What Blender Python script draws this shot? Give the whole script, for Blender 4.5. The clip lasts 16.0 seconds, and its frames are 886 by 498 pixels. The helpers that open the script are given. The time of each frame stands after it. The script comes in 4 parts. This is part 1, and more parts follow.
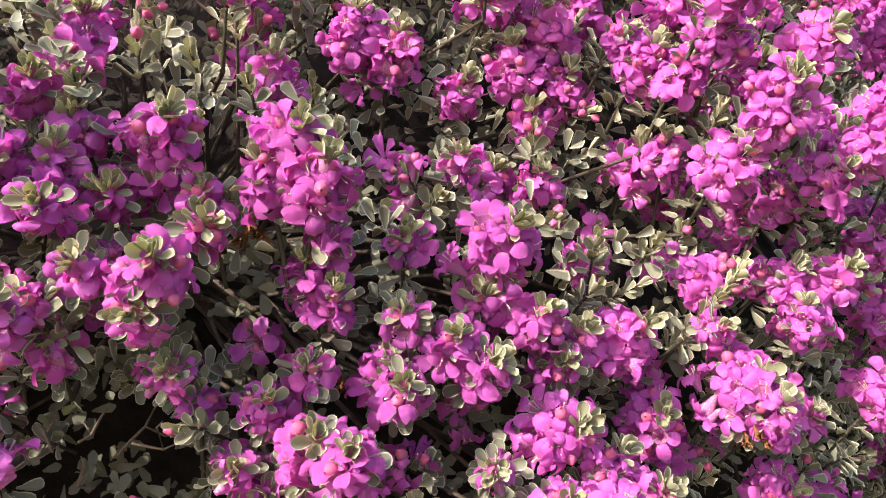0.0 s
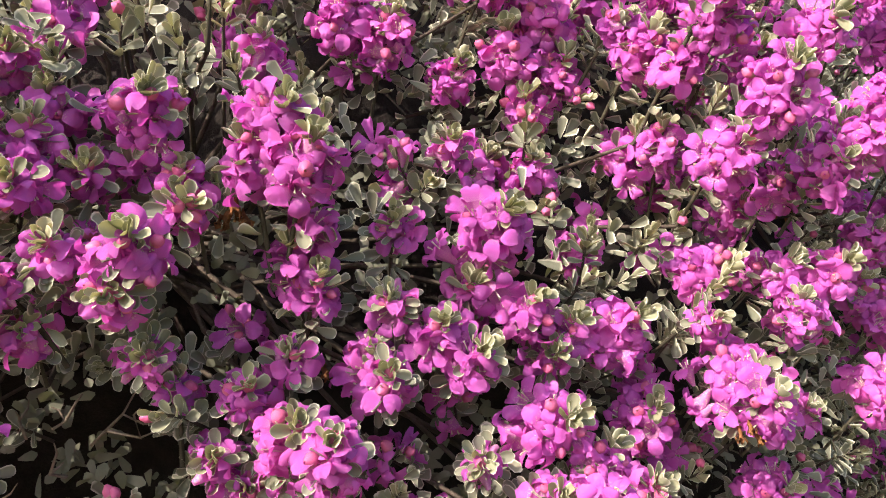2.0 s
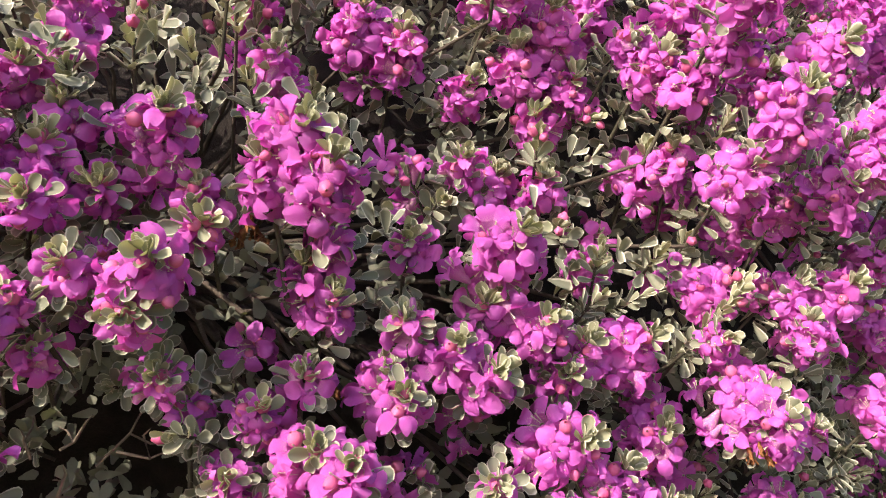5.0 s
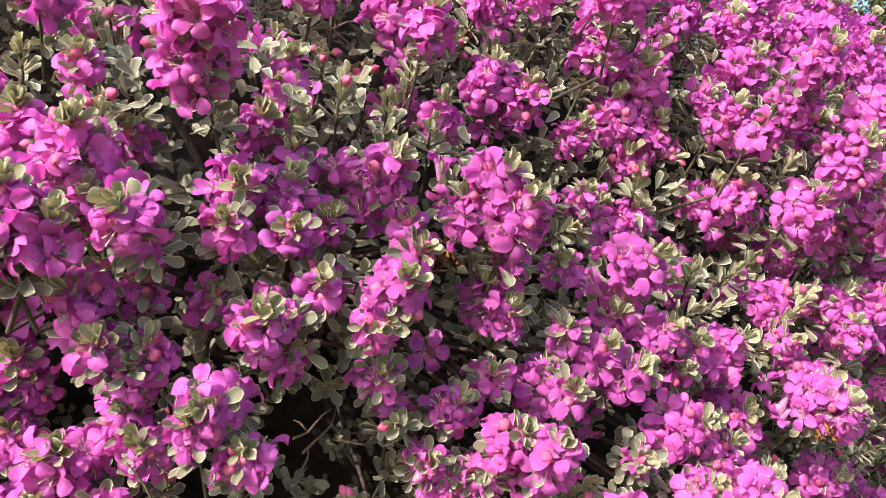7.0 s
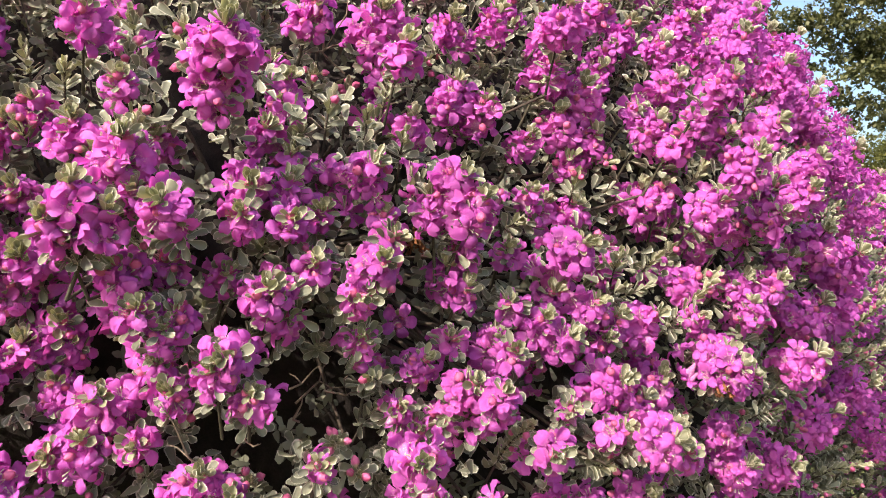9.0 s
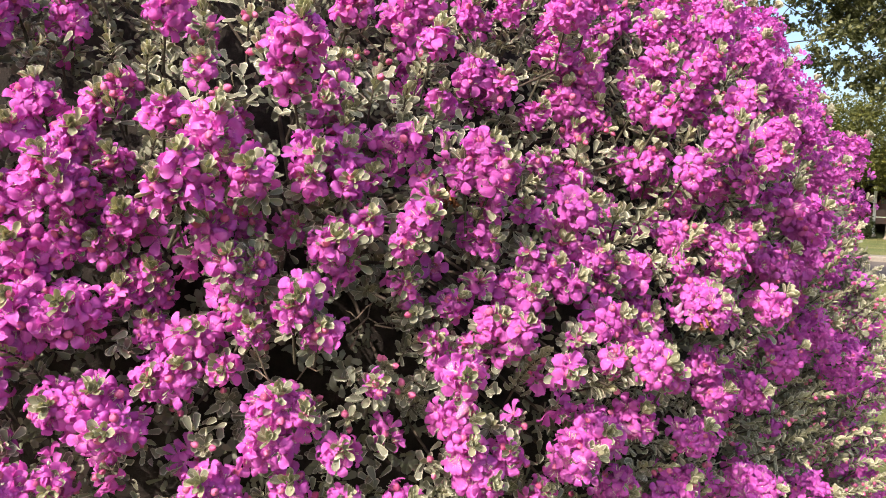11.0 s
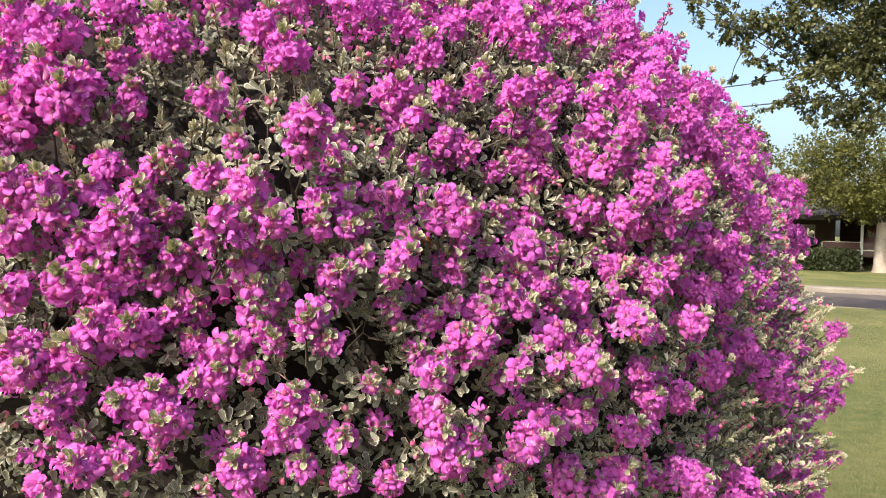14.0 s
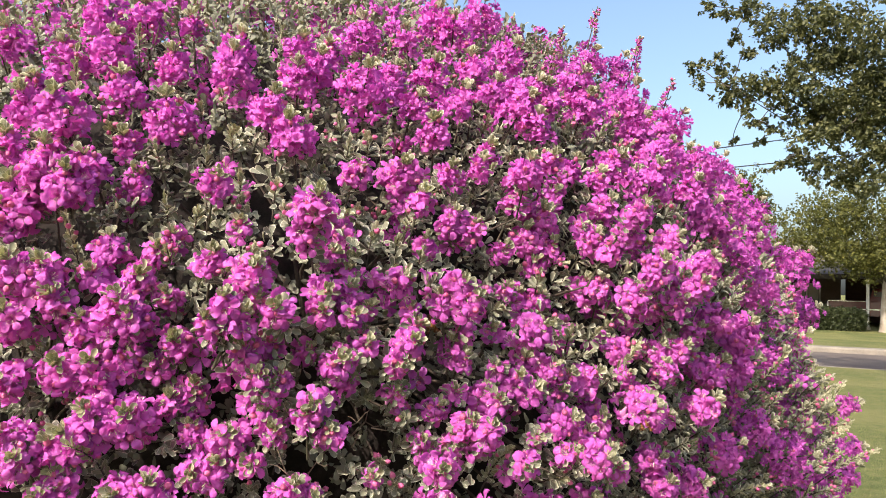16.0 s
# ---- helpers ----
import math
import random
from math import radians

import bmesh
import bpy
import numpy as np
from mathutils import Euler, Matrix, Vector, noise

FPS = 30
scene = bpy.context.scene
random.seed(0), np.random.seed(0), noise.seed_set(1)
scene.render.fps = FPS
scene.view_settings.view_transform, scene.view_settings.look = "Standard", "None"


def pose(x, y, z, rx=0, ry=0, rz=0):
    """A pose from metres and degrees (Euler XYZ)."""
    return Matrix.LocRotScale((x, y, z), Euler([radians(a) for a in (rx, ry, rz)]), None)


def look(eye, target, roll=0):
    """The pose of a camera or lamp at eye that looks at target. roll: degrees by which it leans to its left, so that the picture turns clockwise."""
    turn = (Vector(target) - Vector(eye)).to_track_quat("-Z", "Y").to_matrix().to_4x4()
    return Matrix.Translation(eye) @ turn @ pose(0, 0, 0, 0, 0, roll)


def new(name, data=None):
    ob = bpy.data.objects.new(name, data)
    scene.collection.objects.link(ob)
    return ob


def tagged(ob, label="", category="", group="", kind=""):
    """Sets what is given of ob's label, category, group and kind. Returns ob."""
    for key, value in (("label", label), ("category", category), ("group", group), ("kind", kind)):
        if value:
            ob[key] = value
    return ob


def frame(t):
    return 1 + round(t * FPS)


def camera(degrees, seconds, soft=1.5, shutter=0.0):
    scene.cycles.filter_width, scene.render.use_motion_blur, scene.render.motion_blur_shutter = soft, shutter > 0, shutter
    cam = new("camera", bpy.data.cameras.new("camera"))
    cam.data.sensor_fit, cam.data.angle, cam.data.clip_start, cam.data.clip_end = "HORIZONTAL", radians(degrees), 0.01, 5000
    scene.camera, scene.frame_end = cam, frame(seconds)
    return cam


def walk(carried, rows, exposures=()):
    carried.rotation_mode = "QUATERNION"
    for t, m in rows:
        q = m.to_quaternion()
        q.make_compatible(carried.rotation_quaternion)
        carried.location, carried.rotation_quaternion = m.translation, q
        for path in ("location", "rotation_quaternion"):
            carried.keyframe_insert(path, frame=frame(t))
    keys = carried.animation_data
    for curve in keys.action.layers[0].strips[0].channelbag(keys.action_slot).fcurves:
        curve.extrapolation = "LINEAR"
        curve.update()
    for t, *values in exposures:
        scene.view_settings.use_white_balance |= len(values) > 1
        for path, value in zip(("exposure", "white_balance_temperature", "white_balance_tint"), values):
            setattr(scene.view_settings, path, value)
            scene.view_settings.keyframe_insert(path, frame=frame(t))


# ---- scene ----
cam = camera(60.7, 16.0, soft=1.0, shutter=0.4)
METRES, EYE, TILT, LEAN, TURN = 0.70, 1.5, -2.0, 0.0, 0.0
ROWS = [
    (0.0, 0.0, 0.0, 0.0, 0.0, 0.0, -0.0),
    (0.5, 0.0044, 0.0054, -0.0086, -0.07, -0.05, -0.08),
    (1.0, 0.005, 0.0127, -0.0114, -0.13, -0.14, -0.29),
    (1.5, 0.0079, 0.0124, -0.0088, -0.2, -0.19, -0.55),
    (2.0, 0.0051, 0.015, -0.0088, -0.33, -0.1, -0.72),
    (2.5, 0.0091, 0.0229, -0.0095, -0.31, 0.04, -0.81),
    (3.0, 0.0076, 0.0327, -0.0081, -0.41, 0.12, -0.94),
    (5.5, -0.0442, 0.0053, 0.0053, -2.74, 0.52, -1.39),
    (6.0, -0.1232, -0.0251, 0.0116, -4.2, 0.39, -1.38),
    (6.5, -0.1759, -0.0558, 0.0124, -5.83, 0.39, -1.36),
    (7.0, -0.2133, -0.0818, 0.0096, -7.25, 0.79, -1.29),
    (7.5, -0.2398, -0.1051, 0.007, -8.33, 0.98, -1.37),
    (8.0, -0.2514, -0.1359, 0.0082, -9.15, 0.98, -1.47),
    (8.5, -0.254, -0.1733, 0.0005, -9.5, 0.77, -1.68),
    (9.0, -0.2303, -0.2258, 0.0042, -9.52, 0.24, -1.81),
    (11.5, -0.3311, -0.3669, -0.0079, -11.73, -2.83, -1.38),
    (12.0, -0.3437, -0.3847, -0.0118, -12.42, -2.68, -1.29),
    (12.5, -0.3655, -0.421, -0.0183, -12.73, -2.25, -1.1),
    (13.0, -0.3889, -0.4705, -0.0267, -12.6, -1.73, -0.91),
    (13.5, -0.3679, -0.5341, -0.0245, -12.15, -0.84, -0.84),
    (14.0, -0.3379, -0.6052, -0.006, -11.58, 0.24, -0.92),
    (14.5, -0.3365, -0.6195, 0.0041, -11.11, 1.52, -1.03),
    (15.0, -0.3272, -0.6079, 0.0178, -10.87, 2.77, -1.11),
    (15.5, -0.3282, -0.5968, 0.0325, -10.91, 3.84, -1.11),
    (16.0, -0.3381, -0.59, 0.0388, -11.3, 4.53, -1.16),
]
walk(cam, [(t, pose(0, 0, EYE, TILT, LEAN, TURN) @ pose(METRES * x, METRES * y, METRES * z, 90 + pitch, roll, yaw)) for t, x, y, z, yaw, pitch, roll in ROWS],
     [(0.0, 1.32), (3.0, 1.33), (6.5, 1.19), (9.0, 1.12), (12.0, 1.11), (16.0, 1.04)])

# ---- light ----
world = bpy.data.worlds.new("sky")
scene.world = world
world.use_nodes = True
SUN_AZIMUTH, SUN_HEIGHT = 230.5, 38.5   # degrees clockwise from +y, and above the horizon
sky = world.node_tree.nodes.new("ShaderNodeTexSky")
sky.sky_type, sky.sun_disc = "NISHITA", False
sky.sun_elevation, sky.sun_rotation = radians(SUN_HEIGHT), radians(SUN_AZIMUTH)
sky.dust_density, sky.air_density, sky.altitude = 4.6, 1.0, 0
sky.ozone_density = 2.3
background = world.node_tree.nodes["Background"]
world.node_tree.links.new(sky.outputs[0], background.inputs[0])
background.inputs[1].default_value = 0.15
to_sun = Vector((math.sin(radians(SUN_AZIMUTH)) * math.cos(radians(SUN_HEIGHT)),
                 math.cos(radians(SUN_AZIMUTH)) * math.cos(radians(SUN_HEIGHT)), math.sin(radians(SUN_HEIGHT))))
sun = new("sun", bpy.data.lights.new("sun", "SUN"))
sun.data.energy, sun.data.angle, sun.data.color = 3.45, radians(0.6), (1.0, 0.89, 0.77)
sun.matrix_world = look(to_sun * 50, (0, 0, 0))

# ---- materials ----


class Mat:
    """A small node graph round one Principled shader."""

    def __init__(self, name, rough=0.7, metal=0.0, spec=0.3):
        self.m = bpy.data.materials.new(name)
        self.m.use_nodes = True
        self.n, self.l = self.m.node_tree.nodes, self.m.node_tree.links
        self.p = self.n["Principled BSDF"]
        self.p.inputs["Roughness"].default_value = rough
        self.p.inputs["Metallic"].default_value = metal
        self.p.inputs["Specular IOR Level"].default_value = spec

    def put(self, value, socket):
        if isinstance(value, bpy.types.NodeSocket):
            self.l.new(value, socket)
        elif isinstance(value, tuple):
            socket.default_value = (*value, 1.0)[: len(socket.default_value)]
        else:
            socket.default_value = value

    def attr(self, name):
        node = self.n.new("ShaderNodeAttribute")
        node.attribute_name = name
        return node.outputs["Fac"]

    def rand(self):
        return self.n.new("ShaderNodeObjectInfo").outputs["Random"]

    def coord(self, kind="Object"):
        return self.n.new("ShaderNodeTexCoord").outputs[kind]

    def noise(self, scale, detail=4.0, kind="Object", rough=0.6):
        node = self.n.new("ShaderNodeTexNoise")
        self.l.new(self.coord(kind), node.inputs["Vector"])
        node.inputs["Scale"].default_value, node.inputs["Detail"].default_value = scale, detail
        node.inputs["Roughness"].default_value = rough
        return node.outputs["Fac"]

    def calc(self, op, a, b=0.0):
        node = self.n.new("ShaderNodeMath")
        node.operation = op
        self.put(a, node.inputs[0])
        self.put(b, node.inputs[1])
        return node.outputs[0]

    def span(self, value, a, b, c=0.0, d=1.0):
        node = self.n.new("ShaderNodeMapRange")
        self.put(value, node.inputs["Value"])
        for key, v in (("From Min", a), ("From Max", b), ("To Min", c), ("To Max", d)):
            node.inputs[key].default_value = v
        return node.outputs["Result"]

    def mix(self, fac, a, b):
        node = self.n.new("ShaderNodeMix")
        node.data_type = "RGBA"
        self.put(fac, node.inputs["Factor"])
        self.put(a, node.inputs[6])
        self.put(b, node.inputs[7])
        return node.outputs[2]

    def colour(self, value):
        self.put(value, self.p.inputs["Base Color"])
        return self

    def bump(self, height, strength=0.3, distance=0.01):
        node = self.n.new("ShaderNodeBump")
        node.inputs["Strength"].default_value, node.inputs["Distance"].default_value = strength, distance
        self.l.new(height, node.inputs["Height"])
        self.l.new(node.outputs[0], self.p.inputs["Normal"])
        return self

    def thin(self, colour, share):
        """Lets part of the light through a thin leaf or petal."""
        through_it, both = self.n.new("ShaderNodeBsdfTranslucent"), self.n.new("ShaderNodeMixShader")
        self.put(colour, through_it.inputs["Color"])
        both.inputs[0].default_value = share
        self.l.new(self.p.outputs[0], both.inputs[1])
        self.l.new(through_it.outputs[0], both.inputs[2])
        self.l.new(both.outputs[0], self.n["Material Output"].inputs["Surface"])
        return self.m


def petal_material():
    m = Mat("petal", 0.5, spec=0.3)
    tint = m.calc("FRACT", m.calc("ADD", m.attr("tint"), m.rand()))
    along = m.attr("along")
    base = m.mix(tint, (0.46, 0.083, 0.42), (0.62, 0.121, 0.49))
    vein = m.noise(420.0, 3.0)
    base = m.mix(m.span(vein, 0.35, 0.75, 0.0, 0.35), base, (0.68, 0.20, 0.62))
    base = m.mix(m.span(along, 0.7, 1.0, 0.0, 0.2), base, (0.72, 0.28, 0.68))
    throat = m.span(along, 0.34, 0.16)
    base = m.mix(m.calc("MULTIPLY", throat, 0.45), base, (0.72, 0.42, 0.62))
    spots = m.calc("MULTIPLY", m.span(m.noise(900.0, 1.0), 0.56, 0.62), m.span(along, 0.5, 0.3))
    base = m.mix(m.calc("MULTIPLY", spots, 0.7), base, (0.75, 0.60, 0.45))
    m.colour(base).bump(m.noise(330.0, 3.0), 0.5, 0.0012)
    return m.thin(m.mix(tint, (0.62, 0.07, 0.50), (0.80, 0.10, 0.54)), 0.42)


def leaf_material():
    m = Mat("sage_leaf", 0.75, spec=0.2)
    tint = m.calc("FRACT", m.calc("ADD", m.attr("tint"), m.rand()))
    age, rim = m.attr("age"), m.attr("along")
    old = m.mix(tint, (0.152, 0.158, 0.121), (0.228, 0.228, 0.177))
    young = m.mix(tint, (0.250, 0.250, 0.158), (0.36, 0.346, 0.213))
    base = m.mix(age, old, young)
    felt = m.noise(700.0, 2.0)
    base = m.mix(m.span(felt, 0.4, 0.75, 0.0, 0.22), base, (0.30, 0.30, 0.22))
    base = m.mix(m.span(rim, 0.25, 0.8, 0.0, 0.95), base, (0.66, 0.62, 0.49))
    m.colour(base).bump(felt, 0.2, 0.0006)
    return m.thin(m.mix(age, (0.14, 0.15, 0.06), (0.48, 0.46, 0.16)), 0.22)


def bud_material():
    m = Mat("bud", 0.5, spec=0.3)
    tint = m.calc("FRACT", m.calc("ADD", m.attr("tint"), m.rand()))
    base = m.mix(tint, (0.47, 0.070, 0.19), (0.58, 0.125, 0.27))
    base = m.mix(m.span(m.noise(260.0, 3.0), 0.4, 0.7, 0.0, 0.5), base, (0.66, 0.22, 0.38))
    base = m.mix(m.span(m.attr("along"), 0.35, 0.15), base, (0.34, 0.34, 0.18))
    m.colour(base)
    return m.thin((0.7, 0.15, 0.2), 0.15)


def grain(name, dark, light, scale, rough=0.85, fine=None, relief=0.4, depth=0.01, spec=0.2):
    m = Mat(name, rough, spec=spec)
    broad, close = m.noise(scale), m.noise(fine or scale * 9)
    base = m.mix(m.span(broad, 0.3, 0.7), dark, light)
    base = m.mix(m.span(close, 0.35, 0.7, 0.0, 0.45), base, tuple(0.55 * v for v in dark))
    m.colour(base).bump(close, relief, depth)
    return m.m


def foliage(name, dark, light, clear, share=0.25):
    m = Mat(name, 0.55, spec=0.35)
    tint = m.attr("tint")
    base = m.mix(tint, dark, light)
    m.colour(base)
    return m.thin(clear, share)


PETAL, LEAF, BUD = petal_material(), leaf_material(), bud_material()
STEM = grain("green_twig", (0.06, 0.052, 0.036), (0.10, 0.088, 0.060), 120.0)
BARK = grain("shrub_bark", (0.055, 0.042, 0.034), (0.12, 0.092, 0.070), 40.0)
# near-black: the shade deep in the shrub, put into the core's colour
CORE_SHADE = grain("core_shade", (0.012, 0.009, 0.008), (0.032, 0.024, 0.020), 60.0)
LIMB_BARK = grain("limb_bark", (0.05, 0.043, 0.036), (0.10, 0.085, 0.07), 6.0)
STAMEN = grain("stamen", (0.80, 0.70, 0.52), (0.85, 0.78, 0.66), 200.0)
DRIED = grain("dried_petal", (0.17, 0.065, 0.025), (0.34, 0.15, 0.06), 150.0)
PALE_TWIG = grain("dry_pale_twig", (0.12, 0.09, 0.065), (0.30, 0.23, 0.17), 90.0)
TREE_BARK = grain("tree_bark", (0.30, 0.25, 0.20), (0.46, 0.40, 0.33), 3.0, fine=22.0, relief=0.8, depth=0.03)
TREE_LEAF = foliage("broad_leaf", (0.036, 0.046, 0.022), (0.150, 0.148, 0.060), (0.13, 0.14, 0.04), 0.25)
FAR_LEAF = foliage("far_leaf", (0.040, 0.050, 0.012), (0.155, 0.150, 0.038), (0.18, 0.17, 0.03), 0.28)
HEDGE_LEAF = foliage("hedge_leaf", (0.016, 0.024, 0.008), (0.048, 0.058, 0.018), (0.06, 0.08, 0.02), 0.2)
GRASS_BLADE = foliage("grass_blade", (0.085, 0.115, 0.028), (0.22, 0.21, 0.075), (0.22, 0.22, 0.05), 0.25)


def lawn_material():
    m = Mat("lawn", 0.9, spec=0.15)
    base = m.mix(m.span(m.noise(0.5, 5.0), 0.35, 0.65), (0.080, 0.110, 0.030), (0.215, 0.205, 0.075))
    base = m.mix(m.span(m.noise(9.0, 6.0), 0.4, 0.7, 0.0, 0.6), base, (0.27, 0.24, 0.105))
    base = m.mix(m.span(m.noise(70.0, 4.0), 0.4, 0.65, 0.0, 0.5), base, (0.060, 0.080, 0.022))
    m.colour(base).bump(m.noise(90.0, 4.0), 0.8, 0.03)
    return m.m


LAWN = lawn_material()
ASPHALT = grain("asphalt", (0.128, 0.105, 0.092), (0.178, 0.150, 0.132), 0.6, fine=60.0, relief=0.3, rough=0.95, spec=0.05)
CONCRETE = grain("concrete", (0.20, 0.175, 0.145), (0.28, 0.245, 0.20), 1.5, fine=30.0, relief=0.2)
WALL_PAINT = grain("brown_siding", (0.085, 0.062, 0.048), (0.13, 0.10, 0.078), 1.2, fine=14.0, relief=0.1)
BRICK = grain("brown_brick", (0.055, 0.028, 0.020), (0.095, 0.050, 0.036), 5.0, fine=20.0)
SHINGLE = grain("roof_shingle", (0.10, 0.088, 0.080), (0.16, 0.145, 0.13), 2.0, fine=12.0)
DARK_WOOD = grain("dark_fascia", (0.035, 0.028, 0.024), (0.06, 0.05, 0.042), 3.0)
POST_PAINT = grain("white_paint", (0.62, 0.60, 0.55), (0.74, 0.72, 0.66), 4.0)
RUBBER = grain("rubber", (0.018, 0.018, 0.018), (0.03, 0.03, 0.03), 8.0, rough=0.8)
CABLE = grain("cable_sheath", (0.03, 0.03, 0.035), (0.05, 0.05, 0.055), 2.0)


def car_paint(name, colour):
    m = Mat(name, 0.25, spec=0.5)
    m.p.inputs["Coat Weight"].default_value = 0.15
    return m.colour(m.mix(m.noise(3.0), tuple(0.85 * v for v in colour), colour)).m


RED_PAINT, SILVER_PAINT = car_paint("red_car_paint", (0.075, 0.010, 0.007)), car_paint("silver_car_paint", (0.55, 0.56, 0.57))
CHROME = Mat("chrome", 0.18, 1.0).colour((0.75, 0.75, 0.76)).m
LENS = Mat("lamp_lens", 0.15, spec=0.6).colour((0.75, 0.72, 0.68)).m
GLASS = Mat("car_window", 0.05, spec=0.7).colour((0.02, 0.022, 0.025)).m

# ---- mesh tools ----


def unit(a):
    return a / np.maximum(np.linalg.norm(a, axis=-1, keepdims=True), 1e-9)


def basis(main, hint):
    """Frames with y along main and z as near to hint as can be."""
    y = unit(main)
    x = unit(np.cross(y, hint))
    return np.stack([x, y, np.cross(x, y)], -1)


class Shape:
    """Points, faces, a material number for each face and a value along the piece for each point."""

    def __init__(self):
        self.v, self.f, self.m, self.a = [], [], [], []

    def grid(self, rows, mat=0, close=False):
        """rows: lists of (point, along)."""
        first, w = len(self.v), len(rows[0])
        for row in rows:
            for point, along in row:
                self.v.append(point)
                self.a.append(along)
        for i in range(len(rows) - 1):
            for j in range(w if close else w - 1):
                k, a, b = (j + 1) % w, first + i * w, first + (i + 1) * w
                self.f.append((a + j, a + k, b + k, b + j))
                self.m.append(mat)

    def done(self):
        self.v, self.a = np.array(self.v, float), np.array(self.a, float)
        self.loops = np.concatenate([np.array(f) for f in self.f])
        self.sizes = np.array([len(f) for f in self.f])
        self.m = np.array(self.m)
        return self


class Heap:
    """Many copies of shapes, joined into one mesh."""

    def __init__(self):
        self.rows = []

    def add(self, shape, turn, place, size, tint, age=0.0):
        k = len(place)
        if not k:
            return
        size = np.broadcast_to(np.asarray(size, float), (k,)) if np.ndim(size) < 2 else size
        scaled = turn * (size[:, None, None] if size.ndim == 1 else size[:, None, :])
        self.rows.append((shape, np.asarray(scaled), np.asarray(place), np.broadcast_to(tint, (k,)), np.broadcast_to(age, (k,))))

    def mesh(self, name, mats):
        v, loops, sizes, m, along, tint, age, first = [], [], [], [], [], [], [], 0
        for s, turn, place, t, g in self.rows:
            k, n = len(place), len(s.v)
            v.append((np.einsum("kij,nj->kni", turn, s.v) + place[:, None]).reshape(-1, 3))
            loops.append((s.loops[None] + first + n * np.arange(k)[:, None]).ravel())
            sizes.append(np.tile(s.sizes, k))
            m.append(np.tile(s.m, k))
            along.append(np.tile(s.a, k))
            tint.append(np.repeat(t, n))
            age.append(np.repeat(g, n))
            first += k * n
        me = bpy.data.meshes.new(name)
        v, loops, sizes = np.concatenate(v), np.concatenate(loops), np.concatenate(sizes)
        me.vertices.add(len(v))
        me.vertices.foreach_set("co", v.ravel().astype(np.float32))
        me.loops.add(len(loops))
        me.loops.foreach_set("vertex_index", loops.astype(np.int32))
        me.polygons.add(len(sizes))
        me.polygons.foreach_set("loop_start", (np.cumsum(sizes) - sizes).astype(np.int32))
        me.polygons.foreach_set("material_index", np.concatenate(m).astype(np.int32))
        me.polygons.foreach_set("use_smooth", np.ones(len(sizes), bool))
        for key, values in (("along", along), ("tint", tint), ("age", age)):
            me.attributes.new(key, "FLOAT", "POINT").data.foreach_set("value", np.concatenate(values).astype(np.float32))
        for mat in mats:
            me.materials.append(mat)
        me.update(calc_edges=True)
        me.validate()
        return me


def tube(shape, points, radii, sides=6, mat=0):
    points = [np.array(p, float) for p in points]
    rows = []
    for i, p in enumerate(points):
        way = unit(points[min(i + 1, len(points) - 1)] - points[max(i - 1, 0)])
        side = unit(np.cross(way, (0.31, 0.17, 0.93) if abs(way[2]) < 0.9 else (1.0, 0.2, 0.1)))
        up = np.cross(way, side)
        rows.append([(tuple(p + radii[i] * (math.cos(a) * side + math.sin(a) * up)), i / len(points)) for a in np.arange(sides) * 2 * math.pi / sides])
    shape.grid(rows, mat, close=True)


def part(name, data, parent, label="", kind=""):
    """One mesh object under a thing or a part."""
    ob = new(name, data)
    ob.parent = parent
    return tagged(ob, label=label, kind=kind)


def mesh_of(shape, name, mats):
    h = Heap()
    h.add(shape, np.eye(3)[None], np.zeros((1, 3)), 1.0, 0.0)
    return h.mesh(name, mats)


def solid(name, bm, material, parent=None, label="", smooth=False):
    me = bpy.data.meshes.new(name)
    for f in bm.faces:
        f.smooth = smooth
    bm.to_mesh(me)
    bm.free()
    me.materials.append(material)
    ob = new(name, me)
    ob.parent = parent
    return tagged(ob, label=label)


def box(bm, centre, size, turn=None, bevel=0.0):
    made = bmesh.ops.create_cube(bm, size=1.0, matrix=Matrix.Translation(centre) @ (turn or Matrix()) @ Matrix.Diagonal((*size, 1)))
    if bevel:
        edges = list({e for v in made["verts"] for e in v.link_edges})
        bmesh.ops.bevel(bm, geom=edges, offset=bevel, segments=2, affect="EDGES", profile=0.6)
    return bm


# the street runs at a slant behind the lawn: along it, away from it, up
ALONG, AWAY = np.array((0.82, -0.572)), np.array((0.572, 0.82))
STREET = Matrix(((ALONG[0], AWAY[0], 0, 0), (ALONG[1], AWAY[1], 0, 0), (0, 0, 1, 0), (0, 0, 0, 1)))

# ---- ground, road ----
NEAR_EDGE, FAR_EDGE, DROP = 17.6, 23.7, 0.13


def strip(name, profile, material, label, category, kind="structure", reach=400.0, steps=1):
    """A sheet that runs along the street, with the given section (away, up)."""
    bm = bmesh.new()
    rows = [[bm.verts.new(STREET @ Vector((x, y, z))) for y, z in profile] for x in np.linspace(-reach, reach, steps + 1)]
    for a, b in zip(rows, rows[1:]):
        for i in range(len(profile) - 1):
            bm.faces.new((a[i], b[i], b[i + 1], a[i + 1]))
    ob = solid(name, bm, material)
    return tagged(ob, label, category, kind=kind)


